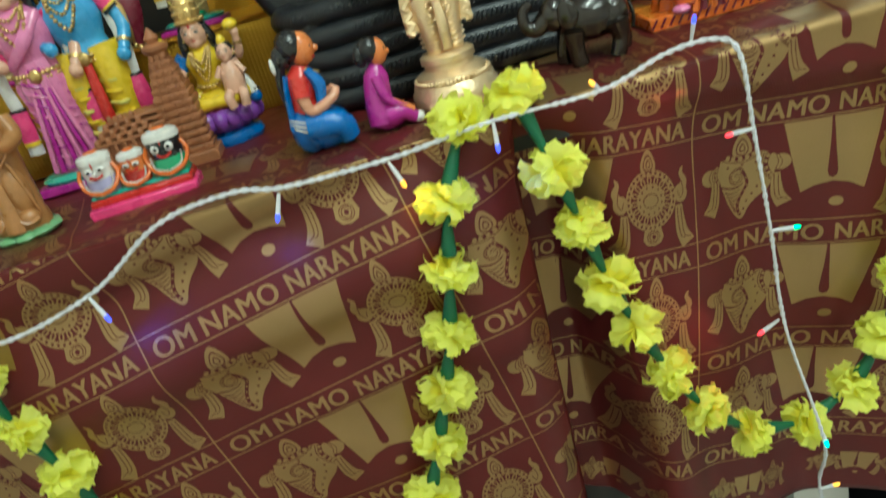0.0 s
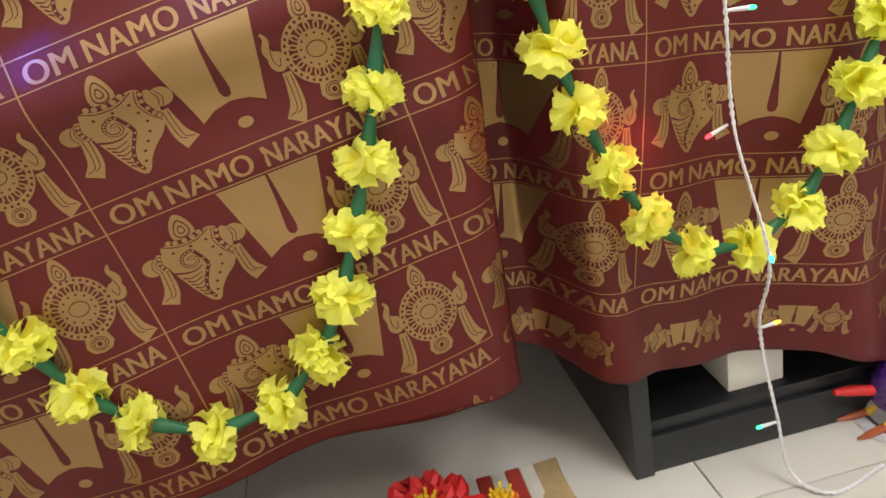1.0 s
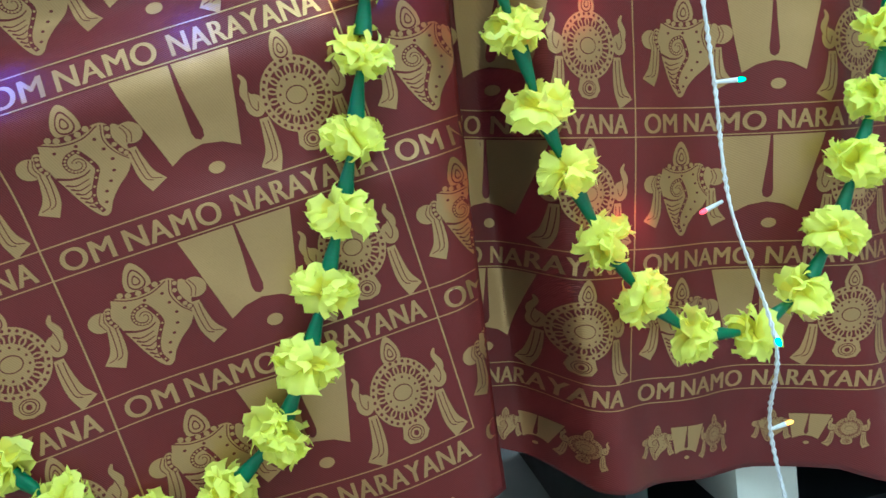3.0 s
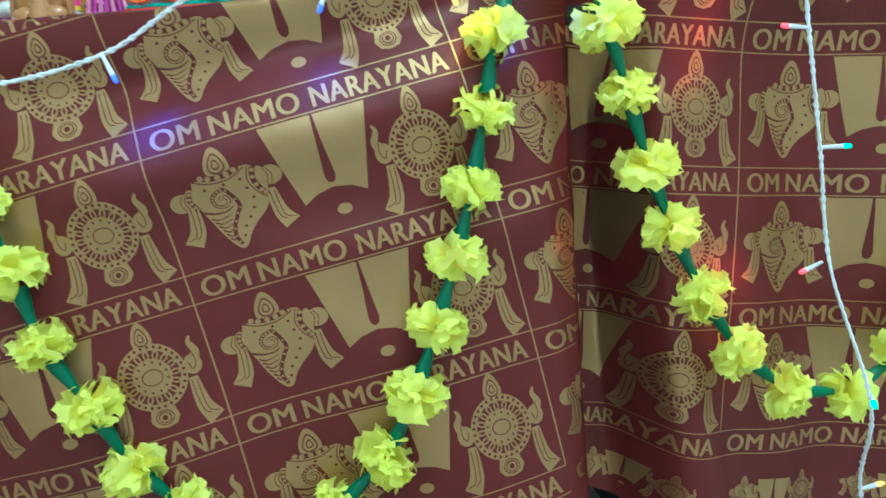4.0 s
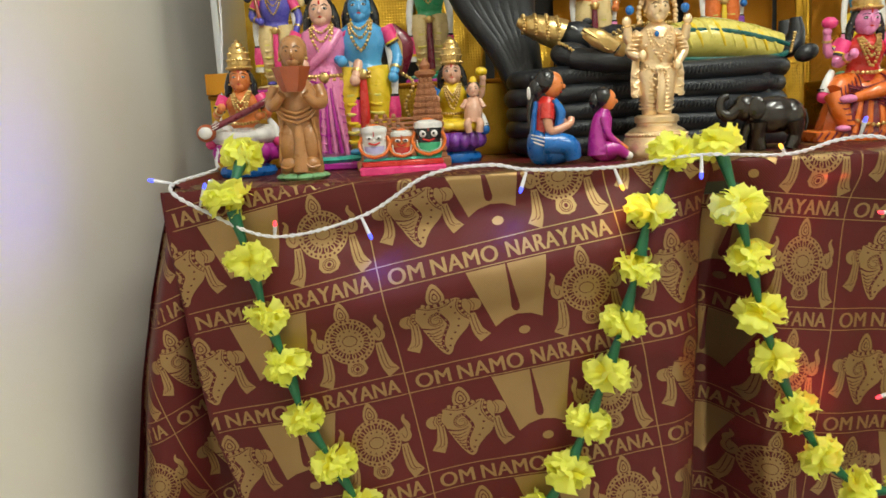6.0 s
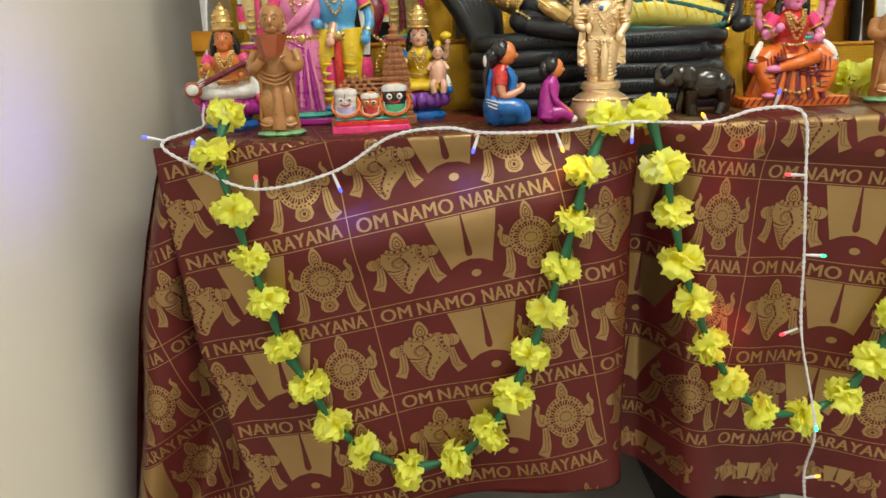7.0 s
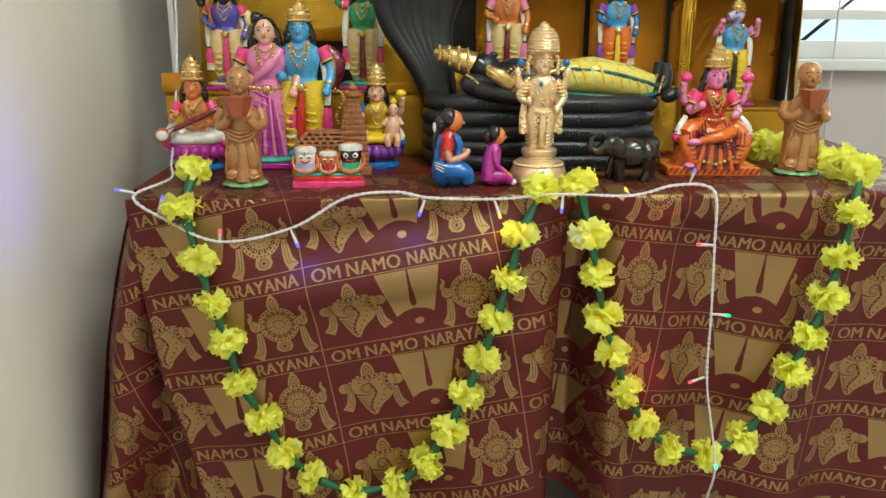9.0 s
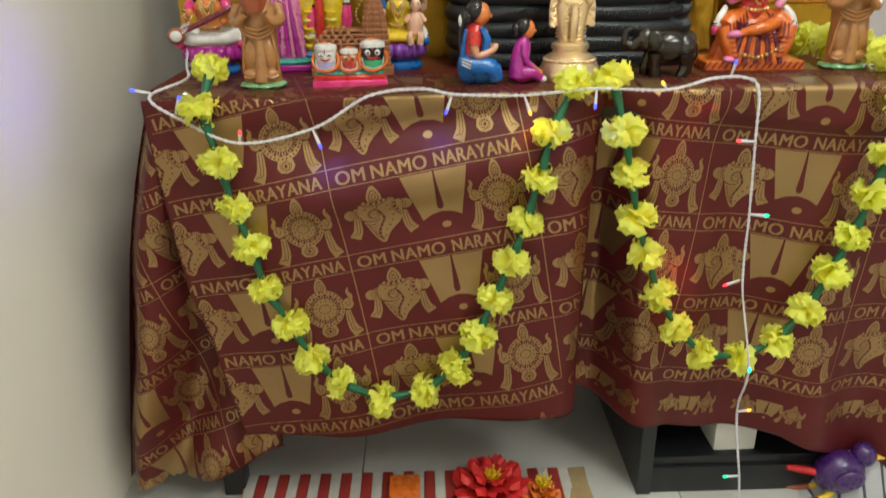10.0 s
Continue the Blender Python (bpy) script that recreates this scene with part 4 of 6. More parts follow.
    if beard:
        S.ball((0, -0.052 * H, z(0.80)), (0.05 * H, 0.04 * H, 0.075 * H), "p_black")
        S.ball((0, -0.074 * H, z(0.845)), (0.045 * H, 0.016 * H, 0.014 * H), "p_black")
    if top == "crown":
        crown(S, (0, -0.008 * H, z(0.895)), 0.066 * H, 0.135 * H)
    elif top == "bun":
        S.ball((-0.055 * H, 0.02 * H, z(0.935)), (0.05 * H, 0.045 * H, 0.04 * H), "p_black")
        S.ball((-0.10 * H, -0.0 * H, z(0.935)), (0.022 * H, 0.022 * H, 0.05 * H), "p_cream")
    elif top == "knot":
        S.lathe([(0.06 * H, 0), (0.05 * H, 0.04 * H), (0.038 * H, 0.06 * H), (0.034 * H, 0.10 * H), (0.012 * H, 0.13 * H)], (0, 0.01 * H, z(0.905)), "p_black", 16)
    if extra:
        extra(S, H, z)
    return S.done(name, loc, label, "figurine", turn, group="painted clay figures")


def bow_side(S, H, z):
    S.tube([(0.14 * H, 0.03 * H, z(0.72)), (0.21 * H, 0.02 * H, z(0.62)), (0.20 * H, 0.03 * H, z(0.45))], [0.05 * H, 0.075 * H, 0.03 * H], "p_maroon", 12, 5, ((0, 1, 0), 0.55))
    for k in range(3):
        S.tube([(0.15 * H + 0.02 * k * H, -0.02 * H, z(0.73 - 0.02 * k)), (0.215 * H, -0.025 * H, z(0.63 - 0.04 * k)), (0.20 * H, -0.01 * H, z(0.5 - 0.02 * k))], 0.006 * H, "gold", 6)
    S.beads([(0.2 * H, -0.05 * H, z(0.47)), (0.27 * H, -0.04 * H, z(0.4)), (0.22 * H, -0.05 * H, z(0.28)), (0.24 * H, -0.05 * H, z(0.2))], 0.011 * H, "gold", 1.5)


def flute_axe(S, H, z):
    S.tube([(-0.16 * H, -0.06 * H, z(0.88)), (-0.12 * H, -0.09 * H, z(0.6)), (-0.1 * H, -0.09 * H, z(0.5))], 0.016 * H, "clay_dark", 8)
    S.ball((-0.21 * H, -0.03 * H, z(0.78)), (0.04 * H, 0.02 * H, 0.06 * H), "p_black")


ZC = ZT + 0.0015
standing("goddess_figurine", (-0.402, 0.995, ZC), 0.278, "p_fair", "p_rose", "p_rose", "p_magenta", "p_pink", "human", "standing clay woman in a pink sari with gold belt", 3, sari=True, top="bun", hairdown=1.9)
standing("king_figurine", (-0.343, 1.005, ZC), 0.282, "p_sky", "p_sky", "p_yellow", "p_red", "p_pink", "human", "standing blue clay figure with yellow robe and gold crown", 0, base="p_aqua", extra=bow_side)
standing("sage_figurine", (-0.505, 1.16, 0.900), 0.212, "p_violet", "p_violet", "p_cream", "p_pink", "p_pink", "human", "bearded violet clay figure holding an axe on a gold box", 2, beard=True, top="knot", extra=flute_axe, base="p_cream")
standing("warrior_figurine", (-0.238, 1.15, 0.900), 0.212, "p_green", "p_green", "p_cream", "p_maroon", "p_pink", "human", "green clay figure with raised hand on a gold box", -3,
         arms=([(-0.13, 0, 0.73), (-0.22, -0.02, 0.76), (-0.20, -0.06, 0.88)], [(0.13, 0, 0.73), (0.24, -0.01, 0.68), (0.18, -0.05, 0.92)]), base="p_aqua")
standing("prince_figurine", (0.050, 1.19, 0.905), 0.218, "p_tan", "p_tan", "p_cream", "p_maroon", "p_rose", "human", "orange-skinned clay figure with pink sash behind the serpent", 0)
standing("archer_figurine", (0.276, 1.19, 0.905), 0.205, "p_blue", "p_sky", "p_orange", "p_yellow", "p_purple", "human", "bright blue clay figure in an orange robe on a gold box", 0)
standing("horse_headed_figurine", (0.515, 1.17, 0.860), 0.205, "p_rose", "p_sky", "p_yellow", "p_black", "p_rose", "horse", "horse-headed clay figure in blue and yellow with gold crown", 0, top="crown",
         arms=([(-0.13, 0, 0.73), (-0.2, -0.02, 0.68), (-0.17, -0.07, 0.78)], [(0.13, 0, 0.73), (0.2, -0.02, 0.66), (0.19, -0.07, 0.78)]))


def seated(name, loc, H, skin, torso, lap, seat, seat2, sash, label, turn=0, four=True, wide=1.0, child=False, veena=False, slab=False):
    """A seated clay figure H metres high on a lotus or slab."""
    S = Sculpt()
    s0 = 0.26 * H if not slab else 0.13 * H
    if slab:
        S.box((-0.36 * H, -0.20 * H, 0), (0.36 * H, 0.20 * H, s0 * 0.55), seat)
        for k in range(16):
            x = (k - 7.5) * 0.045 * H
            S.tube([(x - 0.02 * H, -0.204 * H, 0.004), (x + 0.012 * H, -0.204 * H, s0 * 0.5)], 0.006 * H, seat2, 6, 1)
        for k in range(9):
            x = (k - 4) * 0.034 * H
            S.tube([(x * 0.6, -0.12 * H, 0.33 * H), (x * 0.9, -0.175 * H, 0.24 * H), (x * 1.3, -0.19 * H, s0 * 0.4)], [0.016 * H, 0.021 * H, 0.024 * H], seat if k % 2 else seat2, 7)
        S.lathe([(0.29 * H, 0), (0.25 * H, 0.12 * H), (0.20 * H, 0.27 * H), (0.15 * H, 0.31 * H)], (0, 0.0, s0 * 0.4), lap, 36, 1.0, 0.72, 18, 0.03)
        S.beads([(-0.15 * H, -0.205 * H, 0.14 * H), (0, -0.225 * H, 0.10 * H), (0.16 * H, -0.200 * H, 0.17 * H)], 0.014 * H, "gold", 1.4)
        S.tube([(0.16 * H, -0.10 * H, 0.34 * H), (0.02 * H, -0.20 * H, 0.31 * H), (-0.13 * H, -0.19 * H, 0.27 * H)], [0.05 * H, 0.045 * H, 0.03 * H], lap, 12)
        S.ball((-0.17 * H, -0.195 * H, 0.265 * H), (0.06 * H, 0.035 * H, 0.028 * H), skin)
        S.ball((-0.20 * H, -0.20 * H, 0.085 * H), (0.045 * H, 0.05 * H, 0.022 * H), skin)
        for k in range(6):
            S.tube([(-0.19 * H + 0.012 * k * H, -0.13 * H, 0.36 * H - 0.02 * k * H), (-0.10 * H + 0.03 * k * H, -0.205 * H, 0.33 * H - 0.022 * k * H), (0.05 * H + 0.03 * k * H, -0.19 * H, 0.36 * H - 0.03 * k * H)], 0.006 * H, seat2, 6)
    else:
        S.lathe([(0.20 * H, 0), (0.215 * H, 0.03 * H), (0.20 * H, 0.07 * H), (0.15 * H, 0.09 * H)], (0, 0, 0), "p_blue", 28, wide, 0.85)
        S.lathe([(0.145 * H, 0.085 * H), (0.20 * H, 0.13 * H), (0.235 * H, 0.19 * H), (0.225 * H, 0.24 * H), (0.16 * H, s0)], (0, 0, 0), seat, 36, wide, 0.85, 12, 0.05, ((0.225 * H, seat2),))
        for k in range(16):
            a = math.pi * 2 * k / 16
            S.ball((0.205 * H * wide * math.cos(a), 0.175 * H * math.sin(a), 0.175 * H), (0.052 * H, 0.052 * H, 0.066 * H), seat, seg=9)
    zb = s0 if not slab else 0.29 * H
    if slab:
        # knees apart, one shin hanging, the other folded across; the silk striped along the limbs
        for s in (-1, 1):
            S.tube([(s * 0.06 * H, 0.0, zb + 0.05 * H), (s * 0.16 * H, -0.07 * H, zb + 0.055 * H), (s * 0.225 * H, -0.12 * H, zb + 0.01 * H)], [0.088 * H, 0.082 * H, 0.066 * H], lap, 16)
            S.tube([(s * 0.225 * H, -0.12 * H, zb + 0.01 * H), (s * 0.20 * H, -0.155 * H, zb - 0.10 * H), (s * 0.15 * H, -0.165 * H, s0 * 0.7)], [0.064 * H, 0.060 * H, 0.045 * H], lap, 14)
            for k in range(6):
                S.tube([(s * (0.07 + 0.025 * k) * H, -0.05 * H - 0.006 * k * H, zb + 0.132 * H - 0.006 * k * H), (s * (0.08 + 0.026 * k) * H, -0.125 * H - 0.009 * k * H, zb + 0.095 * H - 0.010 * k * H), (s * (0.07 + 0.027 * k) * H, -0.15 * H - 0.010 * k * H, zb + 0.02 * H - 0.014 * k * H)], 0.0055 * H, seat2, 6)
            for k in range(5):
                S.tube([(s * (0.268 - 0.012 * k) * H, -0.15 * H, zb - 0.03 * H - 0.035 * k * H), (s * (0.215 - 0.012 * k) * H, -0.212 * H, zb - 0.05 * H - 0.035 * k * H), (s * (0.16 - 0.012 * k) * H, -0.195 * H, zb - 0.045 * H - 0.035 * k * H)], 0.005 * H, seat2, 6)
    else:
        S.ball((0, -0.01 * H, zb + 0.04 * H), (0.17 * H * wide, 0.13 * H, 0.07 * H), lap, seg=20)
    for s in () if slab else (-1, 1):
        S.tube([(s * 0.08 * H, 0, zb + 0.06 * H), (s * 0.185 * H * wide, -0.06 * H, zb + 0.05 * H), (s * 0.1 * H, -0.15 * H, zb + 0.035 * H), (-s * 0.04 * H, -0.16 * H, zb + 0.03 * H)], [0.068 * H, 0.066 * H, 0.05 * H, 0.032 * H], lap, 12)
        for k in range(5):
            S.tube([(s * (0.05 + 0.032 * k) * H, -0.13 * H + 0.012 * k * H, zb + 0.09 * H), (s * (0.08 + 0.032 * k) * H, -0.185 * H + 0.018 * k * H, zb + 0.04 * H)], [0.005 * H, 0.008 * H], "p_cream" if k % 2 else lap, 6, 1)
    for s in (-1, 1):
        S.tube([(s * 0.19 * H * wide, -0.04 * H, zb + 0.15 * H), (s * 0.225 * H * wide, -0.075 * H, zb + 0.09 * H), (s * 0.245 * H * wide, -0.085 * H, zb + 0.02 * H)], [0.020 * H, 0.032 * H, 0.036 * H], "p_white", 10, 5, ((0, 1, 0), 0.75))
        S.ball((s * 0.245 * H * wide, -0.075 * H, zb - 0.005 * H), (0.042 * H, 0.036 * H, 0.045 * H), sash, seg=10)
        S.tube([(s * 0.247 * H * wide, -0.072 * H, zb + 0.032 * H), (s * 0.247 * H * wide, -0.072 * H, zb + 0.045 * H)], 0.037 * H, "p_black", 9, 1)
    S.tube([(0, 0.01 * H, zb + 0.08 * H), (0, 0.01 * H, zb + 0.18 * H), (0, -0.005 * H, zb + 0.29 * H), (0, 0.01 * H, zb + 0.37 * H)], [0.125 * H, 0.10 * H, 0.128 * H, 0.055 * H], torso, 18, 4, ((0, 1, 0), 0.7))
    for drop, w in ((0.17, 0.07), (0.23, 0.06), (0.28, 0.05)):
        S.beads([(-w * H, -0.05 * H, zb + 0.36 * H), (-w * 0.7 * H, -0.10 * H, zb + (drop + 0.36) / 2 * H), (0, -0.108 * H, zb + drop * H), (w * 0.7 * H, -0.10 * H, zb + (drop + 0.36) / 2 * H), (w * H, -0.05 * H, zb + 0.36 * H)], 0.011 * H, "gold", 1.6)
    S.beads([(-0.11 * H, -0.03 * H, zb + 0.14 * H), (0, -0.105 * H, zb + 0.13 * H), (0.11 * H, -0.03 * H, zb + 0.14 * H)], 0.013 * H, "gold", 1.4)
    for s in (-1, 1):
        arm(S, [(s * 0.125 * H, 0, zb + 0.33 * H), (s * 0.185 * H, -0.04 * H, zb + 0.2 * H), (s * 0.14 * H, -0.13 * H, zb + (0.18 if s > 0 else 0.24) * H)], 0.033 * H, skin, sash)
        if four:
            arm(S, [(s * 0.125 * H, 0.03 * H, zb + 0.33 * H), (s * 0.22 * H, 0.0, zb + 0.26 * H), (s * 0.245 * H, -0.03 * H, zb + 0.38 * H)], 0.03 * H, skin, sash)
            S.ball((s * 0.235 * H, -0.035 * H, zb + 0.45 * H), (0.05 * H, 0.045 * H, 0.038 * H), "p_pink" if slab else ("p_yellow" if child else "p_pink"))
    hc = (0, -0.01 * H, zb + 0.455 * H)
    face(S, hc, 0.092 * H, skin, mark="p_red", hair_down=2.0)
    crown(S, (0, -0.004 * H, zb + 0.515 * H), 0.078 * H, min(0.24 * H, H - zb - 0.515 * H))
    if veena:
        S.tube([(-0.24 * H, -0.19 * H, zb + 0.09 * H), (0.02 * H, -0.19 * H, zb + 0.2 * H), (0.25 * H, -0.16 * H, zb + 0.31 * H)], 0.024 * H, "p_maroon", 9)
        for k in (-1, 1):
            S.tube([(-0.2 * H, -0.213 * H, zb + (0.107 + 0.008 * k) * H), (0.22 * H, -0.185 * H, zb + (0.295 + 0.008 * k) * H)], 0.0045 * H, "p_white", 5, 1)
        S.ball((-0.25 * H, -0.19 * H, zb + 0.075 * H), (0.072 * H, 0.045 * H, 0.066 * H), "clay_dark")
        S.ball((-0.25 * H, -0.222 * H, zb + 0.078 * H), (0.05 * H, 0.02 * H, 0.045 * H), "p_white")
    if child:
        S.tube([(0.15 * H, -0.12 * H, zb + 0.06 * H), (0.16 * H, -0.12 * H, zb + 0.16 * H), (0.16 * H, -0.11 * H, zb + 0.25 * H)], [0.07 * H, 0.075 * H, 0.045 * H], "p_fair", 12)
        for s in (-1, 1):
            S.tube([(0.16 * H + s * 0.03 * H, -0.14 * H, zb + 0.07 * H), (0.16 * H + s * 0.05 * H, -0.21 * H, zb + 0.05 * H), (0.16 * H + s * 0.04 * H, -0.21 * H, zb - 0.02 * H)], 0.03 * H, "p_fair", 9)
            S.tube([(0.16 * H + s * 0.05 * H, -0.13 * H, zb + 0.23 * H), (0.16 * H + s * 0.09 * H, -0.15 * H, zb + 0.17 * H)], 0.02 * H, "p_fair", 8, 1)
        face(S, (0.165 * H, -0.13 * H, zb + 0.31 * H), 0.058 * H, "p_fair")
        S.ball((0.165 * H, -0.12 * H, zb + 0.375 * H), (0.03 * H, 0.03 * H, 0.04 * H), "p_yellow")
    return S.done(name, loc, label, "figurine", turn, group="painted clay figures")


seated("musician_figurine", (-0.526, 0.960, ZC), 0.203, "p_tan", "p_tan", "p_white", "p_magenta", "p_rose", "p_pink", "seated clay woman playing a veena on a purple lotus", 6, four=False, veena=True, wide=1.0)
seated("mother_figurine", (-0.207, 0.968, ZC), 0.188, "p_fair", "p_yellow", "p_yellow", "p_purple", "p_maroon", "p_blue", "seated clay mother in yellow with child on her lap", -2, child=True)
seated("lotus_goddess_figurine", (0.371, 0.885, ZC), 0.220, "p_rose", "p_red", "p_orange", "p_orange", "p_maroon", "p_pink", "seated clay goddess in orange and red with gold crown", -3, slab=True, wide=1.12)


def bowl_bearer(loc, turn, label):
    S = Sculpt()
    for k in range(9):
        a = 2 * math.pi * k / 9
        S.ball((0.022 * math.cos(a), 0.020 * math.sin(a), 0.005), (0.015, 0.015, 0.006), "mint", seg=10)
    S.lathe([(0.0285, 0.006), (0.0295, 0.018), (0.0285, 0.023), (0.0275, 0.026), (0.0278, 0.045), (0.0268, 0.07), (0.0280, 0.088), (0.0295, 0.104), (0.0280, 0.117), (0.019, 0.129), (0.011, 0.136)], (0, 0, 0), "clay", 28, 1.0, 0.82)
    for s in (-1, 1):
        S.ball((s * 0.013, -0.0115, 0.050), (0.0145, 0.012, 0.030), "clay", seg=16)
        S.ball((s * 0.014, -0.017, 0.022), (0.013, 0.010, 0.010), "clay", seg=12)
        S.tube([(s * 0.027, 0.002, 0.122), (s * 0.0335, -0.006, 0.104), (s * 0.027, -0.027, 0.100), (s * 0.015, -0.036, 0.113)], [0.0095, 0.0085, 0.0075, 0.006], "clay", 12)
        for k in range(3):
            S.tube([(s * 0.030, -0.010 - 0.003 * k, 0.108 - 0.004 * k), (s * 0.018, -0.024, 0.095 - 0.006 * k), (0, -0.026, 0.088 - 0.006 * k)], 0.0022, "clay", 6)
        S.tube([(s * 0.020, -0.020, 0.082), (s * 0.024, -0.018, 0.055), (s * 0.027, -0.014, 0.024)], 0.0022, "clay", 6)
    S.tube([(0, -0.022, 0.08), (0.002, -0.025, 0.045), (0, -0.027, 0.012)], [0.005, 0.007, 0.010], "clay", 9, squash=((0, 1, 0), 0.5))
    for k in (-2, -1, 0, 1, 2):
        S.tube([(0, -0.026, 0.03), (k * 0.007, -0.027, 0.02 - abs(k) * 0.001), (k * 0.013, -0.022, 0.008 + abs(k) * 0.006)], 0.0018, "clay", 6)
    face(S, (0, -0.008, 0.166), 0.0195, "clay", hair="clay", lip="clay_dark", white="clay")
    S.tube([(0, -0.002, 0.125), (0, -0.005, 0.155)], [0.0150, 0.0120], "clay", 14, 1)
    # the bowl held up before the chin
    S.lathe([(0.013, 0), (0.0165, 0.005), (0.021, 0.016), (0.0245, 0.028), (0.0262, 0.031), (0.0235, 0.028), (0.016, 0.012)], (0, -0.038, 0.116), "clay_dark", 6, 0.95, 0.70)
    return S.done("bowl_bearer_figurine", loc, label, "figurine", turn, group="clay bowl bearers")


bowl_bearer((-0.416, 0.815, ZC), 4, "brown glazed clay figure holding out a red bowl")
bowl_bearer((0.514, 0.850, ZC), -8, "brown glazed clay figure holding a red bowl beside yellow flowers")

# three round-faced idols on a pink step
S = Sculpt()
S.box((-0.057, -0.022, 0), (0.057, 0.022, 0.012), "p_pink")
S.box((-0.054, -0.016, 0.011), (0.054, 0.022, 0.019), "p_red")
S.box((-0.052, -0.013, 0.018), (0.052, 0.02, 0.023), "p_aqua")
for x, h, body, skin in ((-0.036, 0.044, "p_lav", "p_white"), (0.0, 0.036, "p_red", "p_orange"), (0.036, 0.048, "p_green", "p_black")):
    w, tone = h / 0.044, skin if skin != "p_orange" else "p_tan"
    S.lathe([(0.015 * w, 0), (0.0165 * w, h * 0.10), (0.0160 * w, h * 0.32), (0.0148 * w, h * 0.38), (0.0160 * w, h * 0.55), (0.0165 * w, h * 0.78), (0.0150 * w, h * 0.86), (0.004, h * 0.9)], (x, 0, 0.022), body, 20, 1, 0.85, bands=((h * 0.38, tone),))
    S.lathe([(0.0172 * w, 0), (0.0178 * w, h * 0.07), (0.0165 * w, h * 0.16), (0.009 * w, h * 0.22), (0.002, h * 0.23)], (x, 0, 0.022 + h * 0.77), "p_white", 18, 1, 0.9)
    S.ball((x, 0, 0.022 + h * 1.0), (0.008 * w, 0.006, 0.002), "p_orange", seg=9)
    for s in (-1, 1):
        S.ball((x + s * 0.0062 * w, -0.0125, 0.022 + h * 0.62), (0.0048 * w, 0.003, 0.0046 * w if skin == "p_black" else 0.0024), "p_white", seg=12)
        S.ball((x + s * 0.0062 * w, -0.0150, 0.022 + h * 0.62), (0.0021, 0.001, 0.0020 if skin == "p_black" else 0.0014), "p_black", seg=8)
        S.tube([(x + s * 0.0165 * w, -0.003, 0.022 + h * 0.66), (x + s * 0.0200 * w, -0.006, 0.022 + h * 0.42), (x + s * 0.0135 * w, -0.0135, 0.022 + h * 0.16), (x, -0.0165, 0.022 + h * 0.05)], 0.0022, "p_orange", 7)
        S.beads([(x + s * 0.0150 * w, -0.009, 0.022 + h * 0.50), (x + s * 0.0120 * w, -0.0145, 0.022 + h * 0.22), (x, -0.0165, 0.022 + h * 0.12)], 0.0012, "p_white", 1.8)
    S.tube([(x - 0.007 * w, -0.0125, 0.022 + h * 0.48), (x, -0.0152, 0.022 + h * 0.43), (x + 0.007 * w, -0.0125, 0.022 + h * 0.48)], 0.0013, "p_red", 6)
    S.tube([(x, -0.0150, 0.022 + h * 0.60), (x, -0.0165, 0.022 + h * 0.52)], [0.0008, 0.0016], tone, 6, 1)
    S.tube([(x, -0.0150, 0.022 + h * 0.68), (x, -0.0160, 0.022 + h * 0.82)], 0.0007, "p_red", 6, 1)
S.done("three_idols_figurine", (-0.280, 0.805, ZC), "three small round-faced painted idols on a pink step", "figurine", 3)

# the small temple
S = Sculpt()
S.box((-0.062, -0.03, 0), (0.062, 0.04, 0.012), "clay_temple", 0.001)
S.box((-0.055, -0.024, 0.012), (0.02, 0.035, 0.045), "clay_temple", 0.001)
for k in range(8):
    S.box((-0.056 + 0.0095 * k, -0.028, 0.012), (-0.052 + 0.0095 * k, -0.022, 0.046), "clay_temple", 0.0008)
for lev in range(4):
    S.box((-0.058 + 0.006 * lev, -0.028 + 0.004 * lev, 0.045 + 0.006 * lev), (0.02, 0.036 - 0.004 * lev, 0.0485 + 0.006 * lev), "clay_temple", 0.001)
    for k in range(6 - lev):
        S.ball((-0.052 + 0.006 * lev + 0.0115 * k, -0.024 + 0.004 * lev, 0.050 + 0.006 * lev), (0.0035, 0.0035, 0.0045), "clay_temple", seg=7)
for lev in range(13):
    w = 0.0235 * (1 - (lev / 15) ** 2.2)
    S.box((0.034 - w, 0.004 - w, 0.012 + 0.0082 * lev), (0.034 + w, 0.004 + w, 0.012 + 0.0082 * lev + 0.0062), "clay_temple", 0.0012)
    w2 = w * 0.9
    S.box((0.034 - w2, 0.004 - w2, 0.018 + 0.0082 * lev), (0.034 + w2, 0.004 + w2, 0.0205 + 0.0082 * lev), "clay_temple", 0.0005)
    for k in (-1, 0, 1):
        S.box((0.034 + k * w * 0.6 - 0.0022, 0.0025 - w, 0.0125 + 0.0082 * lev), (0.034 + k * w * 0.6 + 0.0022, 0.004 - w * 0.9, 0.0185 + 0.0082 * lev), "clay_temple", 0.0006)
S.lathe([(0.010, 0), (0.014, 0.004), (0.014, 0.008), (0.006, 0.011), (0.008, 0.016), (0.001, 0.026)], (0.034, 0.004, 0.117), "clay_temple", 16)
S.done("temple_model", (-0.284, 0.925, ZC), "brown moulded clay temple model with a tall tower", "model", 2, 1.10, cast=False)

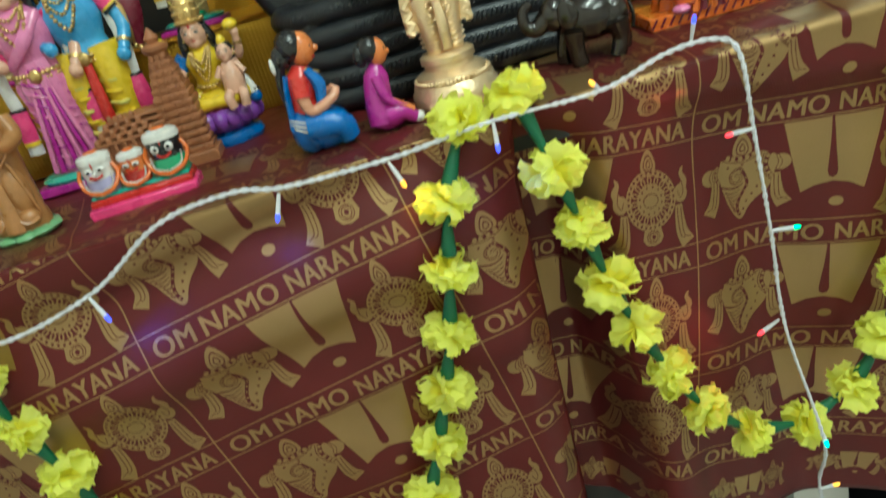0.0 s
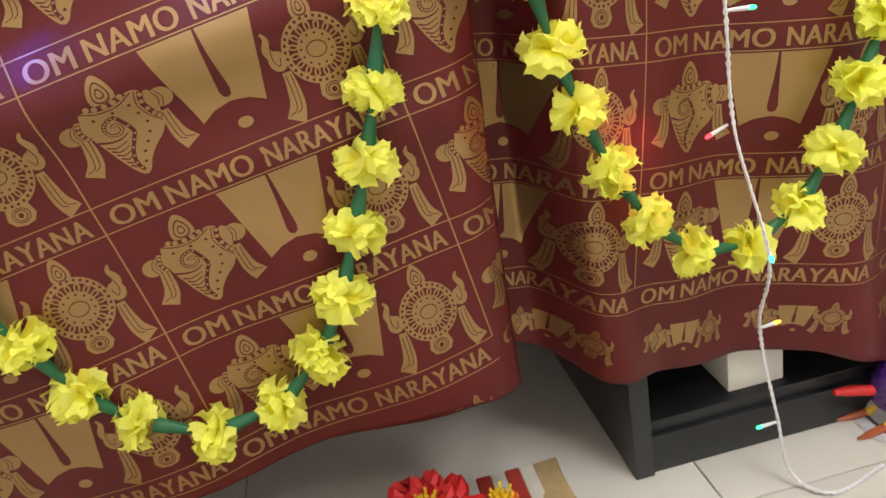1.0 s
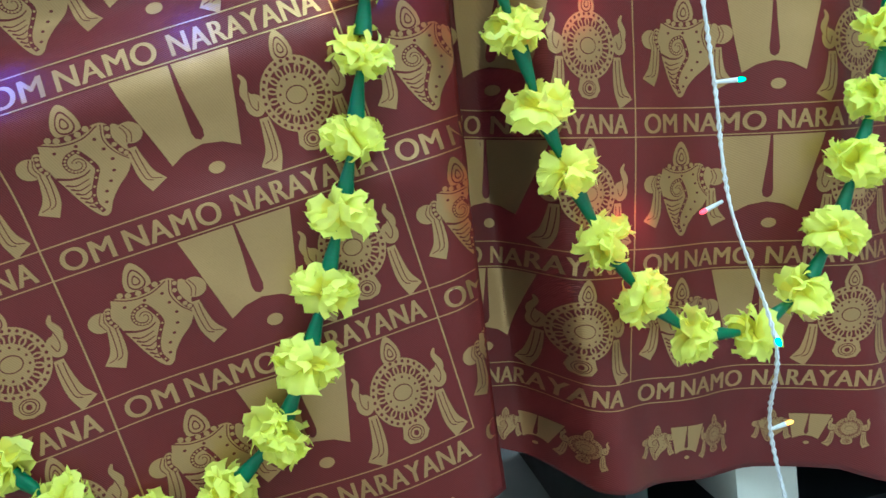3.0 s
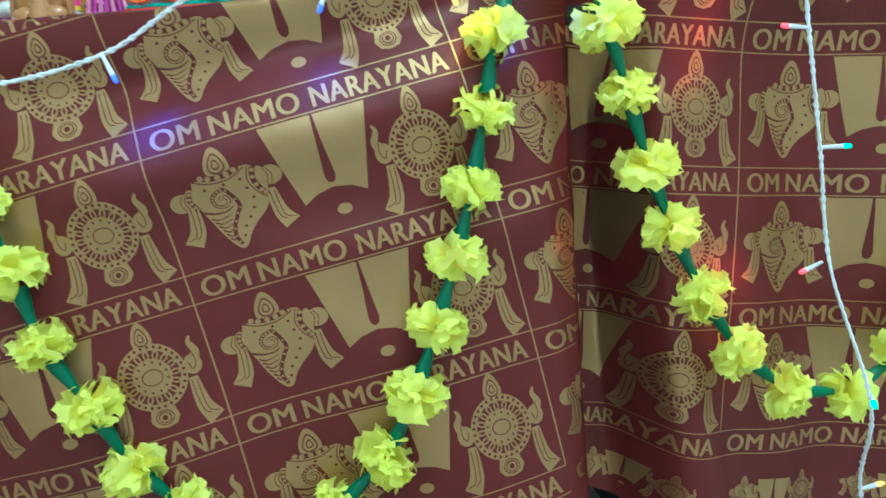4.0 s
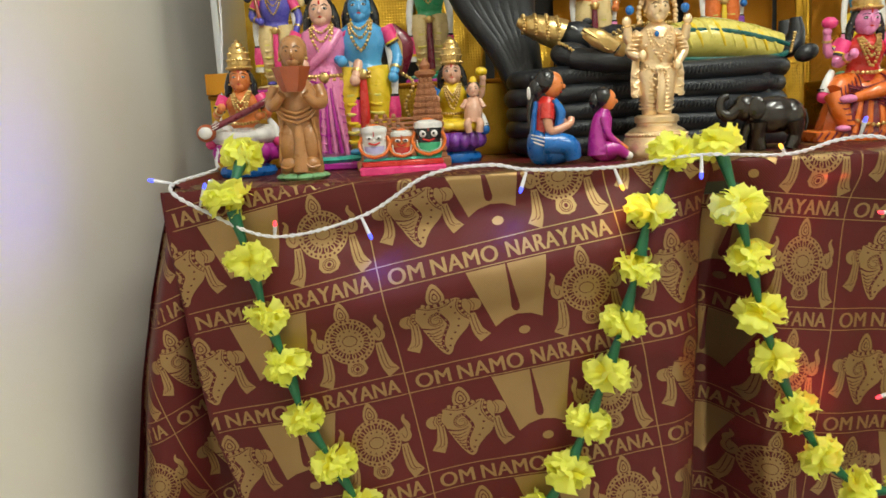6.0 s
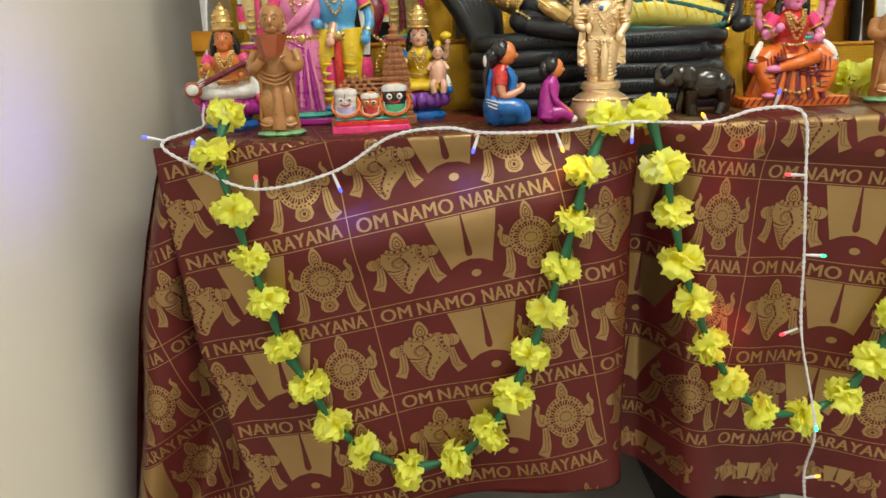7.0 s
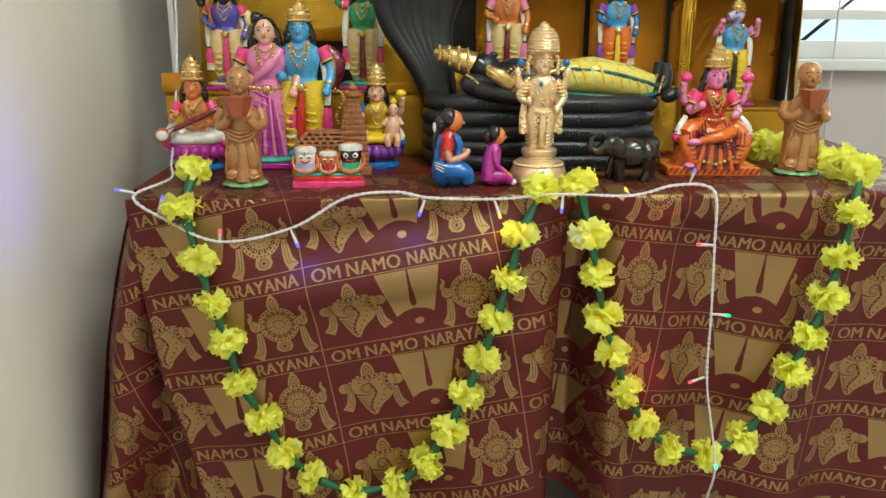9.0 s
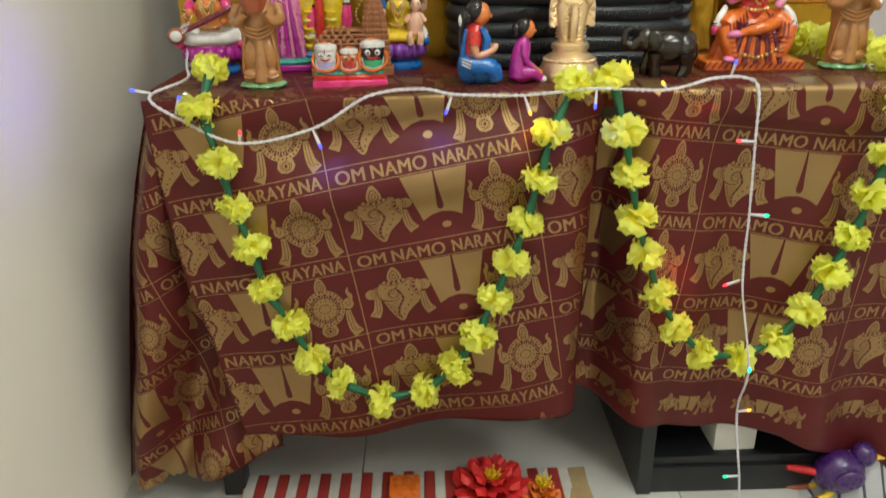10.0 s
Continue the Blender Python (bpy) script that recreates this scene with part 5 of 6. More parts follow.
# golden standing deity
S = Sculpt()
g = "pale_gold"
S.lathe([(0.047, 0), (0.0485, 0.003), (0.0485, 0.018), (0.046, 0.021), (0.045, 0.026), (0.040, 0.030), (0.039, 0.036), (0.034, 0.039), (0.028, 0.042), (0.0275, 0.046), (0.0305, 0.048), (0.0305, 0.055), (0.027, 0.058)], (0, 0, 0), g, 40)
S.beads([(0.0415 * math.cos(k * math.pi / 12), 0.0415 * math.sin(k * math.pi / 12), 0.031) for k in range(25)], 0.0026, g, 1.6)
for lev in range(6):
    rr = 0.0255 * math.sqrt(1 - (lev / 7.5) ** 2)
    S.beads([(rr * math.cos(a), rr * math.sin(a), 0.219 + 0.0058 * lev) for a in (math.pi * (0.9 + 1.2 * k / 12) for k in range(13))], 0.0019, g, 1.7)
for s in (-1, 1):
    S.tube([(s * 0.010, 0, 0.058), (s * 0.011, -0.002, 0.085), (s * 0.014, 0, 0.118)], [0.0105, 0.0125, 0.016], g, 14)
    for k in range(9):
        zz = 0.064 + 0.0055 * k
        S.tube([(s * 0.024, 0, zz + 0.003), (s * 0.012, -0.0135 - 0.0003 * k, zz), (s * 0.0015, -0.009, zz + 0.001)], 0.0016, g, 6)
    S.tube([(s * 0.026, 0.0, 0.15), (s * 0.031, -0.004, 0.115), (s * 0.029, -0.004, 0.085)], [0.004, 0.006, 0.008], g, 8, squash=((0, 1, 0), 0.5))
    for zz in (0.112, 0.098, 0.086):
        S.tube([(s * 0.026, -0.004, zz + 0.008), (s * 0.034, -0.006, zz), (s * 0.028, -0.008, zz - 0.003)], [0.004, 0.004, 0.001], g, 7)
    S.tube([(s * 0.024, 0, 0.168), (s * 0.037, -0.003, 0.146), (s * 0.026, -0.013, 0.128 if s > 0 else 0.135)], [0.0085, 0.0075, 0.006], g, 10)
    S.ball((s * 0.024, -0.017, 0.124 if s > 0 else 0.138), (0.006, 0.004, 0.008), g)
    S.tube([(s * 0.024, 0.003, 0.168), (s * 0.038, 0.0, 0.16), (s * 0.041, -0.004, 0.178)], [0.008, 0.0075, 0.0055], g, 10)
    S.ball((s * 0.042, -0.004, 0.185), (0.0065, 0.004, 0.0075), g)
    S.ball((s * 0.038, -0.006, 0.200), (0.0062, 0.005, 0.0068), "p_blue", seg=8)
    S.beads([(s * 0.020, -0.008, 0.215), (s * 0.025, -0.004, 0.200), (s * 0.024, -0.006, 0.180)], 0.004, g, 1.4)
    for k in range(4):
        S.ball((s * (0.027 + 0.0025 * k), -0.006, 0.165 - 0.006 * k), (0.0085, 0.008, 0.0032), g, seg=9)
S.tube([(0, 0, 0.112), (0, 0, 0.13), (0, -0.003, 0.155), (0, -0.002, 0.17), (0, 0, 0.182)], [0.026, 0.0215, 0.0265, 0.025, 0.010], g, 20, 4, ((0, 1, 0), 0.68))
for k in range(3):
    S.beads([(-0.022, -0.008, 0.128 - 0.008 * k), (0, -0.0195, 0.113 - 0.010 * k), (0.022, -0.008, 0.128 - 0.008 * k)], 0.0024, g, 1.4)
for drop, w in ((0.135, 0.017), (0.148, 0.014), (0.160, 0.011)):
    S.beads([(-w, -0.012, 0.176), (-w * 0.8, -0.0195, (drop + 0.176) / 2), (0, -0.021, drop), (w * 0.8, -0.0195, (drop + 0.176) / 2), (w, -0.012, 0.176)], 0.0023, g, 1.5)
for k in range(24):
    S.ball((random.uniform(-0.02, 0.02), -0.017, random.uniform(0.13, 0.172)), (0.0028, 0.003, 0.0028), g, seg=7)
S.beads([(-0.024, -0.004, 0.122), (0, -0.020, 0.118), (0.024, -0.004, 0.122)], 0.003, g, 1.3)
S.tube([(0, -0.018, 0.118), (0.001, -0.02, 0.09), (0, -0.016, 0.062)], [0.004, 0.006, 0.006], g, 8, squash=((0, 1, 0), 0.6))
S.ball((-0.006, -0.0225, 0.166), (0.0035, 0.002, 0.0042), "p_blue", seg=8)
face(S, (0, -0.004, 0.200), 0.0185, g, hair=g, lip=g, white=g)
S.ball((0, -0.0195, 0.210), (0.003, 0.002, 0.006), g)
prof = [(0.0195, 0), (0.0215, 0.003)]
for k in range(9):
    q = k / 9
    rr = 0.0262 * math.sqrt(max(0.05, 1 - (q * 0.93) ** 2.4)) if k else 0.0235
    prof += [(rr, 0.005 + 0.0042 * k), (rr + 0.0012, 0.0068 + 0.0042 * k), (rr, 0.0084 + 0.0042 * k)]
prof += [(0.008, 0.046), (0.0075, 0.050), (0.002, 0.054)]
S.lathe(prof, (0, 0, 0.212), g, 28)
S.done("golden_deity_statue", (0.064, 0.825, ZC), "matte gold standing deity statue on a round stepped base", "statue", 2, 0.96)

# woman and girl kneeling, in profile towards the golden statue
S = Sculpt()
S.ball((0.004, 0, 0.022), (0.031, 0.026, 0.023), "p_blue", seg=18)
S.ball((-0.014, 0, 0.026), (0.018, 0.024, 0.028), "p_blue")
S.tube([(-0.01, -0.016, 0.03), (0.022, -0.018, 0.026), (0.030, -0.016, 0.008)], [0.016, 0.015, 0.011], "p_blue", 12)
S.tube([(-0.006, 0, 0.035), (-0.008, 0, 0.058), (-0.003, 0, 0.078), (0.0, 0, 0.092)], [0.0185, 0.0165, 0.018, 0.008], "p_red", 16)
S.tube([(-0.004, -0.017, 0.082), (-0.006, -0.023, 0.062)], [0.0098, 0.0095], "p_red", 12, 1)
S.tube([(-0.006, -0.023, 0.064), (0.0, -0.023, 0.046), (0.024, -0.016, 0.054), (0.029, -0.011, 0.062)], [0.0065, 0.006, 0.0052, 0.005], "p_skin", 10)
S.tube([(-0.004, 0.017, 0.082), (0.004, 0.02, 0.05), (0.025, 0.01, 0.058)], [0.009, 0.006, 0.005], "p_skin", 10)
S.tube([(-0.018, -0.008, 0.086), (-0.022, -0.010, 0.06), (-0.026, -0.012, 0.03)], [0.006, 0.008, 0.009], "p_blue", 8, squash=((1, 0, 0), 0.5))
S.tube([(0.006, -0.014, 0.088), (0.014, -0.012, 0.07), (0.010, -0.014, 0.05)], [0.004, 0.0075, 0.005], "p_blue", 8)
for k in range(3):
    S.tube([(-0.027, -0.018, 0.034 + 0.004 * k), (-0.012, -0.0275, 0.028 + 0.005 * k), (0.008, -0.0275, 0.024 + 0.003 * k)], 0.0011, "p_white", 6)
S.ball((0.006, 0, 0.108), (0.0145, 0.0135, 0.018), "p_tan", seg=16)
S.ball((0.0200, 0, 0.105), (0.0042, 0.003, 0.004), "p_tan", seg=8)
S.ball((-0.003, 0, 0.113), (0.0155, 0.0158, 0.0165), "p_black", seg=16)
S.ball((-0.016, 0, 0.104), (0.010, 0.011, 0.013), "p_black")
S.tube([(-0.018, 0, 0.100), (-0.025, 0, 0.08), (-0.026, 0, 0.05)], [0.006, 0.005, 0.003], "p_black", 8)
S.ball((-0.027, -0.004, 0.098), (0.003, 0.004, 0.009), "p_white", seg=8)
S.ball((0.016, -0.0075, 0.109), (0.002, 0.002, 0.0016), "p_black", seg=7)
S.ball((0.0165, -0.004, 0.0975), (0.0025, 0.003, 0.0014), "p_red", seg=7)
S.beads([(0.004, -0.013, 0.090), (0.014, -0.008, 0.083), (0.017, 0, 0.080)], 0.0014, "gold", 1.5)
S.done("kneeling_woman_figurine", (-0.084, 0.800, ZC), "kneeling clay woman in red blouse and blue sari", "figurine", 0, 0.96)
S = Sculpt()
S.ball((0.0, 0, 0.014), (0.021, 0.019, 0.015), "p_magenta", seg=16)
S.tube([(-0.004, 0, 0.01), (-0.006, 0, 0.03), (-0.002, 0, 0.054), (0.001, 0, 0.066)], [0.0185, 0.0145, 0.0125, 0.006], "p_magenta", 16)
S.tube([(0.0, -0.01, 0.015), (0.014, -0.011, 0.016), (0.026, -0.010, 0.006)], [0.012, 0.010, 0.006], "p_magenta", 10)
S.ball((0.028, -0.008, 0.006), (0.007, 0.009, 0.006), "p_white", seg=9)
S.tube([(-0.002, -0.011, 0.056), (0.002, -0.016, 0.034), (0.018, -0.014, 0.020), (0.024, -0.012, 0.016)], [0.006, 0.0045, 0.004, 0.0035], "p_magenta", 9)
S.tube([(0.004, -0.016, 0.031), (0.018, -0.014, 0.020), (0.025, -0.012, 0.015)], 0.0042, "p_tan", 8)
S.ball((0.005, 0, 0.077), (0.0105, 0.0105, 0.0135), "p_tan", seg=14)
S.ball((0.0150, 0, 0.075), (0.003, 0.0025, 0.003), "p_tan", seg=7)
S.ball((-0.001, 0, 0.081), (0.0118, 0.0122, 0.0125), "p_black", seg=14)
S.ball((-0.012, 0, 0.076), (0.007, 0.008, 0.011), "p_black", seg=9)
S.ball((0.0125, -0.0055, 0.079), (0.0015, 0.0015, 0.0013), "p_black", seg=6)
S.done("kneeling_girl_figurine", (-0.012, 0.798, ZC), "small kneeling clay girl in a purple dress", "figurine", 0, 1.03)

# elephant
S = Sculpt()
S.ball((0.012, 0, 0.045), (0.036, 0.022, 0.025), "ebony", seg=20)
S.ball((0.034, 0, 0.043), (0.020, 0.020, 0.023), "ebony", seg=16)
S.ball((-0.024, 0, 0.056), (0.018, 0.015, 0.018), "ebony", seg=16)
S.tube([(-0.034, 0, 0.054), (-0.047, 0, 0.046), (-0.057, 0, 0.054), (-0.056, 0, 0.068), (-0.047, 0, 0.073)], [0.011, 0.009, 0.0068, 0.0055, 0.0045], "ebony", 12)
for s in (-1, 1):
    S.ball((-0.014, s * 0.017, 0.055), (0.011, 0.004, 0.016), "ebony", (0, 0, s * 18))
    S.tube([(-0.010, s * 0.012, 0.036), (-0.014 - s * 0.004, s * 0.012, 0.018), (-0.014 - s * 0.006, s * 0.012, 0.0)], [0.0125, 0.009, 0.009], "ebony", 12)
    S.tube([(0.036, s * 0.012, 0.036), (0.042 + s * 0.004, s * 0.012, 0.018), (0.038 + s * 0.006, s * 0.012, 0.0)], [0.014, 0.009, 0.009], "ebony", 12)
S.tube([(0.053, 0, 0.05), (0.057, 0, 0.035), (0.055, 0, 0.022)], [0.003, 0.002, 0.002], "ebony", 7)
S.done("elephant_figurine", (0.208, 0.826, ZC), "polished black elephant with curled trunk", "figurine", -4)

# the deity reclining on the coiled serpent
S = Sculpt()
def stadium(a, b, z, n=44):
    out = []
    for k in range(n + 1):
        t = 2 * math.pi * k / n
        c, s = math.cos(t), math.sin(t)
        out.append((a * math.copysign(abs(c) ** 0.62, c), b * math.copysign(abs(s) ** 0.75, s), z))
    return out
for lev in range(5):
    a, b = 0.195 + 0.004 * math.sin(lev * 2.1) + 0.006 * (2 - abs(lev - 1.5)) / 2, 0.092 - 0.004 * lev
    z = 0.016 + 0.0285 * lev
    sweep(S.bm, [Vector(p) + Vector((0.004 * math.sin(lev * 1.7), 0, 0.002 * math.sin(p[0] * 25 + lev))) for p in stadium(a, b, z)], 0.0192, 14, S.mi("ink"), False)
    for k in range(64):
        x = -0.18 + 0.36 * k / 63
        S.ball((x, -b * (1 - (abs(x) / (a * 1.02)) ** 3.2 * 0.55) - 0.0175, z + 0.003 + 0.002 * math.sin(x * 25 + lev)), (0.0036, 0.0042, 0.0075), "ink", (0, 28, 0), 6)
S.box((-0.185, -0.075, 0.004), (0.185, 0.075, 0.140), "ink", 0.02)
# the hoods, fanned behind the head
for k in range(7):
    f = (k - 3) / 3
    S.tube([(-0.175 + 0.008 * f, 0.03, 0.10), (-0.198 + 0.022 * f, 0.045, 0.19), (-0.228 + 0.048 * f, 0.055, 0.29), (-0.215 + 0.075 * f, 0.04, 0.39), (-0.17 + 0.09 * f, 0.0, 0.44 - 0.02 * abs(f))], [0.020, 0.021, 0.022, 0.026, 0.012], "ink", 12, 6)
# body from crown to feet
S.tube([(-0.195, -0.02, 0.232), (-0.175, -0.02, 0.225), (-0.15, -0.02, 0.215), (-0.128, -0.02, 0.205)], [0.006, 0.019, 0.025, 0.027], "gold", 16)
for x, r in ((-0.182, 0.017), (-0.165, 0.023), (-0.148, 0.027), (-0.132, 0.029)):
    S.beads([(x - 0.004, -0.02 + r * math.cos(t) * -1, 0.214 - (x + 0.15) * 0.35 + r * math.sin(t)) for t in (k * math.pi / 8 - 0.8 for k in range(13))], 0.0032, "gold", 1.5)
S.ball((-0.105, -0.022, 0.200), (0.030, 0.026, 0.0275), "ink", (0, 14, 0), 20)
S.ball((-0.090, -0.024, 0.225), (0.008, 0.005, 0.007), "ink", seg=9)
S.ball((-0.112, -0.043, 0.213), (0.003, 0.004, 0.007), "p_white", (0, -50, 0), 8)
for s in (-1, 1):
    S.ball((-0.100, -0.046, 0.204 + 0.001 * s), (0.006, 0.002, 0.0022), "gold", seg=7)
S.tube([(-0.085, -0.01, 0.175), (-0.05, -0.012, 0.178), (-0.005, -0.012, 0.176), (0.05, -0.008, 0.178)], [0.030, 0.042, 0.036, 0.033], "ink", 18)
S.ball((-0.118, -0.058, 0.165), (0.034, 0.026, 0.024), "ink", (0, 20, 0), 16)
S.beads([(-0.142, -0.062, 0.188), (-0.132, -0.078, 0.183), (-0.118, -0.086, 0.170)], 0.0032, "gold", 1.4)
S.tube([(-0.118, -0.072, 0.160), (-0.062, -0.098, 0.150), (-0.022, -0.098, 0.144)], [0.020, 0.019, 0.017], "ink", 14)
S.tube([(-0.022, -0.098, 0.146), (-0.06, -0.100, 0.168), (-0.085, -0.094, 0.188)], [0.017, 0.013, 0.012], "ink", 12)
S.tube([(-0.052, -0.102, 0.163), (-0.062, -0.103, 0.170)], 0.0158, "gold", 14, 1)
S.tube([(-0.062, -0.103, 0.170), (-0.088, -0.100, 0.190), (-0.104, -0.095, 0.200)], [0.014, 0.016, 0.009], "gold", 12, squash=((0, 1, 0), 0.7))
for k in range(4):
    S.tube([(-0.088 + 0.005 * k, -0.108, 0.188 - 0.006 * k), (-0.108 + 0.004 * k, -0.102, 0.205 - 0.007 * k)], 0.004, "gold", 7, 1)
for x in (-0.055, -0.035):
    S.ball((x, -0.096, 0.186 - 0.3 * (x + 0.055)), (0.009, 0.006, 0.009), "gold", seg=9)
for k, x in enumerate((-0.07, -0.055, -0.04)):
    S.beads([(x - 0.012, -0.052, 0.165 + 0.004 * k), (x, -0.050, 0.19 + 0.004 * k), (x + 0.03, -0.042, 0.209 + 0.003 * k), (x + 0.075, -0.034, 0.215)], 0.0030, "gold", 1.4)
S.tube([(-0.022, -0.052, 0.182), (0.02, -0.048, 0.196), (0.06, -0.040, 0.205)], [0.004, 0.005, 0.004], "gold", 8)
# the yellow robe with its dark border
S.tube([(0.035, -0.012, 0.178), (0.09, -0.014, 0.183), (0.15, -0.014, 0.172), (0.196, -0.014, 0.160)], [0.034, 0.040, 0.036, 0.030], "p_lemon", 22, 5, ((0, 1, 0), 1.15))
for k in range(9):
    x = 0.05 + 0.016 * k
    r = lerp_table([(0.03, 0.034), (0.09, 0.040), (0.15, 0.036), (0.2, 0.030)], x)
    zc = lerp_table([(0.03, 0.178), (0.09, 0.183), (0.15, 0.172), (0.2, 0.160)], x)
    S.tube([(x - 0.010 + 0.004 * q, -0.013 - r * 1.13 * math.sin(t), zc + r * 0.985 * math.cos(t)) for q, t in enumerate((0.15, 0.5, 0.85, 1.2, 1.55, 1.9))], [0.002, 0.0038, 0.002], "p_yellow" if k % 2 else "p_lemon", 8)
S.tube([(0.035, -0.046, 0.200), (0.11, -0.054, 0.194), (0.17, -0.050, 0.178), (0.205, -0.044, 0.166)], 0.0045, "p_teal", 8)
S.tube([(0.04, -0.055, 0.150), (0.12, -0.066, 0.146), (0.19, -0.050, 0.148), (0.206, -0.038, 0.160)], 0.0048, "p_teal", 8)
for y in (-0.03, 0.012):
    S.tube([(0.19, y, 0.160), (0.215, y, 0.163), (0.222, y, 0.185), (0.220, y, 0.212)], [0.017, 0.017, 0.013, 0.008], "ink", 12)
    S.beads([(0.206, y - 0.018, 0.150), (0.210, y - 0.018, 0.170), (0.214, y - 0.014, 0.185)], 0.0028, "gold", 1.4)
S.ball((0.225, -0.06, 0.150), (0.020, 0.014, 0.014), "ink", (0, -30, 20))
for v in S.bm.verts:
    v.co.z *= 0.87
S.done("reclining_deity_statue", (0.092, 1.005, ZC), "black and gold deity reclining on a coiled black serpent", "statue", -1)


# ---- gold-foil boxes and sheets behind the figures ----
def foil(name, c, dots):
    m = mat(name, c, 0.30, 0.85, 0.18, 9.0, 0.0)
    n, l = m.node_tree.nodes, m.node_tree.links
    tc = n["Texture Coordinate"]
    vor, crease = n.new("ShaderNodeTexVoronoi"), n.new("ShaderNodeTexNoise")
    vor.inputs["Scale"].default_value, vor.inputs["Randomness"].default_value = dots, 0.05
    crease.inputs["Scale"].default_value, crease.inputs["Detail"].default_value = 22, 3
    add = n.new("ShaderNodeMath")
    add.operation = "MULTIPLY_ADD"
    l.new(tc.outputs["Object"], vor.inputs["Vector"])
    l.new(tc.outputs["Object"], crease.inputs["Vector"])
    l.new(crease.outputs[0], add.inputs[0])
    add.inputs[1].default_value = 2.2
    l.new(vor.outputs[0], add.inputs[2])
    bp = n.new("ShaderNodeBump")
    bp.inputs["Strength"].default_value, bp.inputs["Distance"].default_value = 0.7, 0.0016
    l.new(add.outputs[0], bp.inputs["Height"])
    l.new(bp.outputs[0], n["Principled BSDF"].inputs["Normal"])
    return m


M["foil"] = foil("gold_foil", (0.56, 0.33, 0.035), 190)
M["foil_plain"] = foil("gold_paper", (0.52, 0.23, 0.022), 900)
M["black_board"] = mat("black_board", (0.012, 0.012, 0.013), 0.6, 0, 0.2, 20, 0.1)
M["alu"] = mat("pale_metal", (0.62, 0.66, 0.70), 0.35, 0.6, 0.06, 20, 0.05)


def foil_box(loc, size, label):
    w, d, h = size
    g = empty("gold_foil_box", (loc[0], loc[1], loc[2] - sag(loc[0])), label, "box", "gold-foil boxes behind the figures")
    bm = box_bm((-w / 2, -d / 2, 0), (w / 2, d / 2, h), 0.004)
    bmesh.ops.subdivide_edges(bm, edges=[e for e in bm.edges if e.calc_length() > 0.05], cuts=6, use_grid_fill=True)
    for v in bm.verts:
        if v.co.z > 0.002:
            v.co += Vector((0, 1, 0)) * 0.003 * noise.noise(v.co * 18) + Vector((0, 0, 1)) * 0.0015 * noise.noise(v.co * 14 + Vector((4, 4, 4)))
    part("carton", bm, M["foil"], g)
    bm = bmesh.new()
    sweep(bm, [(-w / 2, -d / 2 - 0.001, h - 0.002), (0, -d / 2 - 0.002, h - 0.001), (w / 2, -d / 2 - 0.001, h - 0.002)], 0.004, 8)
    part("edge_trim", bm, M["foil_plain"], g, "folded bright gold edge")
    return g


def foil_sheet(loc, w, h, bow, turn, label, m="foil"):
    """A stiff foil-covered card leaning against the back, bowed and creased."""
    g = empty("gold_foil_sheet", (loc[0], loc[1], loc[2] - sag(loc[0])), label, "foil sheet", "gold-foil sheets behind the figures")
    bm = bmesh.new()
    nx, nz = 14, 18
    grid = [[bm.verts.new((w * (i / nx - 0.5), -bow * math.sin(math.pi * i / nx) + 0.05 * h * (j / nz) + 0.004 * noise.noise((i * 0.5 + loc[0] * 30, j * 0.35, 2.0)), h * j / nz)) for i in range(nx + 1)] for j in range(nz + 1)]
    for a, b in zip(grid, grid[1:]):
        for i in range(nx):
            bm.faces.new((a[i], a[i + 1], b[i + 1], b[i]))
    p = part("sheet", bm, M[m], g)
    s = p.modifiers.new("thickness", "SOLIDIFY")
    s.thickness = 0.002
    g.rotation_euler = (0, 0, radians(turn))
    return g


board = empty("backboard", (0.03, 1.345, ZC - 0.012), "tall black board frame standing behind the figures", "backboard")
part("panel", box_bm((-0.63, -0.006, 0), (0.69, 0.006, 0.78), 0.002), M["black_board"], board)
part("edge_strip", box_bm((-0.642, -0.20, 0), (-0.630, 0.006, 0.78), 0.002), M["alu"], board, "pale metal edge strip")
for x in (-0.235, 0.37):
    part("shelf", box_bm((x - 0.3, -0.17, 0.385), (x + 0.3, -0.006, 0.40), 0.001), M["black_board"], board)
foil_box((-0.49, 1.20, ZC), (0.25, 0.215, 0.125), "gold embossed foil box under the bearded clay figure")
foil_box((-0.235, 1.20, ZC), (0.24, 0.215, 0.125), "gold embossed foil box under the green figure")
foil_box((0.165, 1.215, ZC), (0.44, 0.19, 0.130), "gold embossed foil box behind the reclining statue")
foil_box((0.552, 1.195, ZC), (0.24, 0.19, 0.085), "gold foil box under the horse-headed figure")
foil_sheet((-0.565, 1.325, ZC + 0.0), 0.075, 0.62, 0.006, 6, "narrow folded gold foil strip against the black board")
foil_sheet((-0.395, 1.315, ZC + 0.215), 0.26, 0.52, 0.012, 0, "gold embossed foil sheet pinned to the black board")
foil_sheet((-0.20, 1.30, ZC + 0.045), 0.13, 0.26, 0.02, 8, "short crumpled gold foil sheet")
foil_sheet((-0.085, 1.10, ZC), 0.10, 0.20, 0.02, -12, "bent gold foil sheet leaning beside the serpent")
foil_sheet((0.12, 1.325, ZC + 0.128), 0.24, 0.6, 0.012, 0, "warm gold paper sheet behind the figures", "foil_plain")
foil_sheet((0.335, 1.315, ZC + 0.128), 0.17, 0.6, 0.012, 0, "warm gold paper sheet behind the figures", "foil_plain")
foil_sheet((0.345, 1.08, ZC), 0.07, 0.125, 0.012, 6, "small bent gold foil sheet beside the serpent")
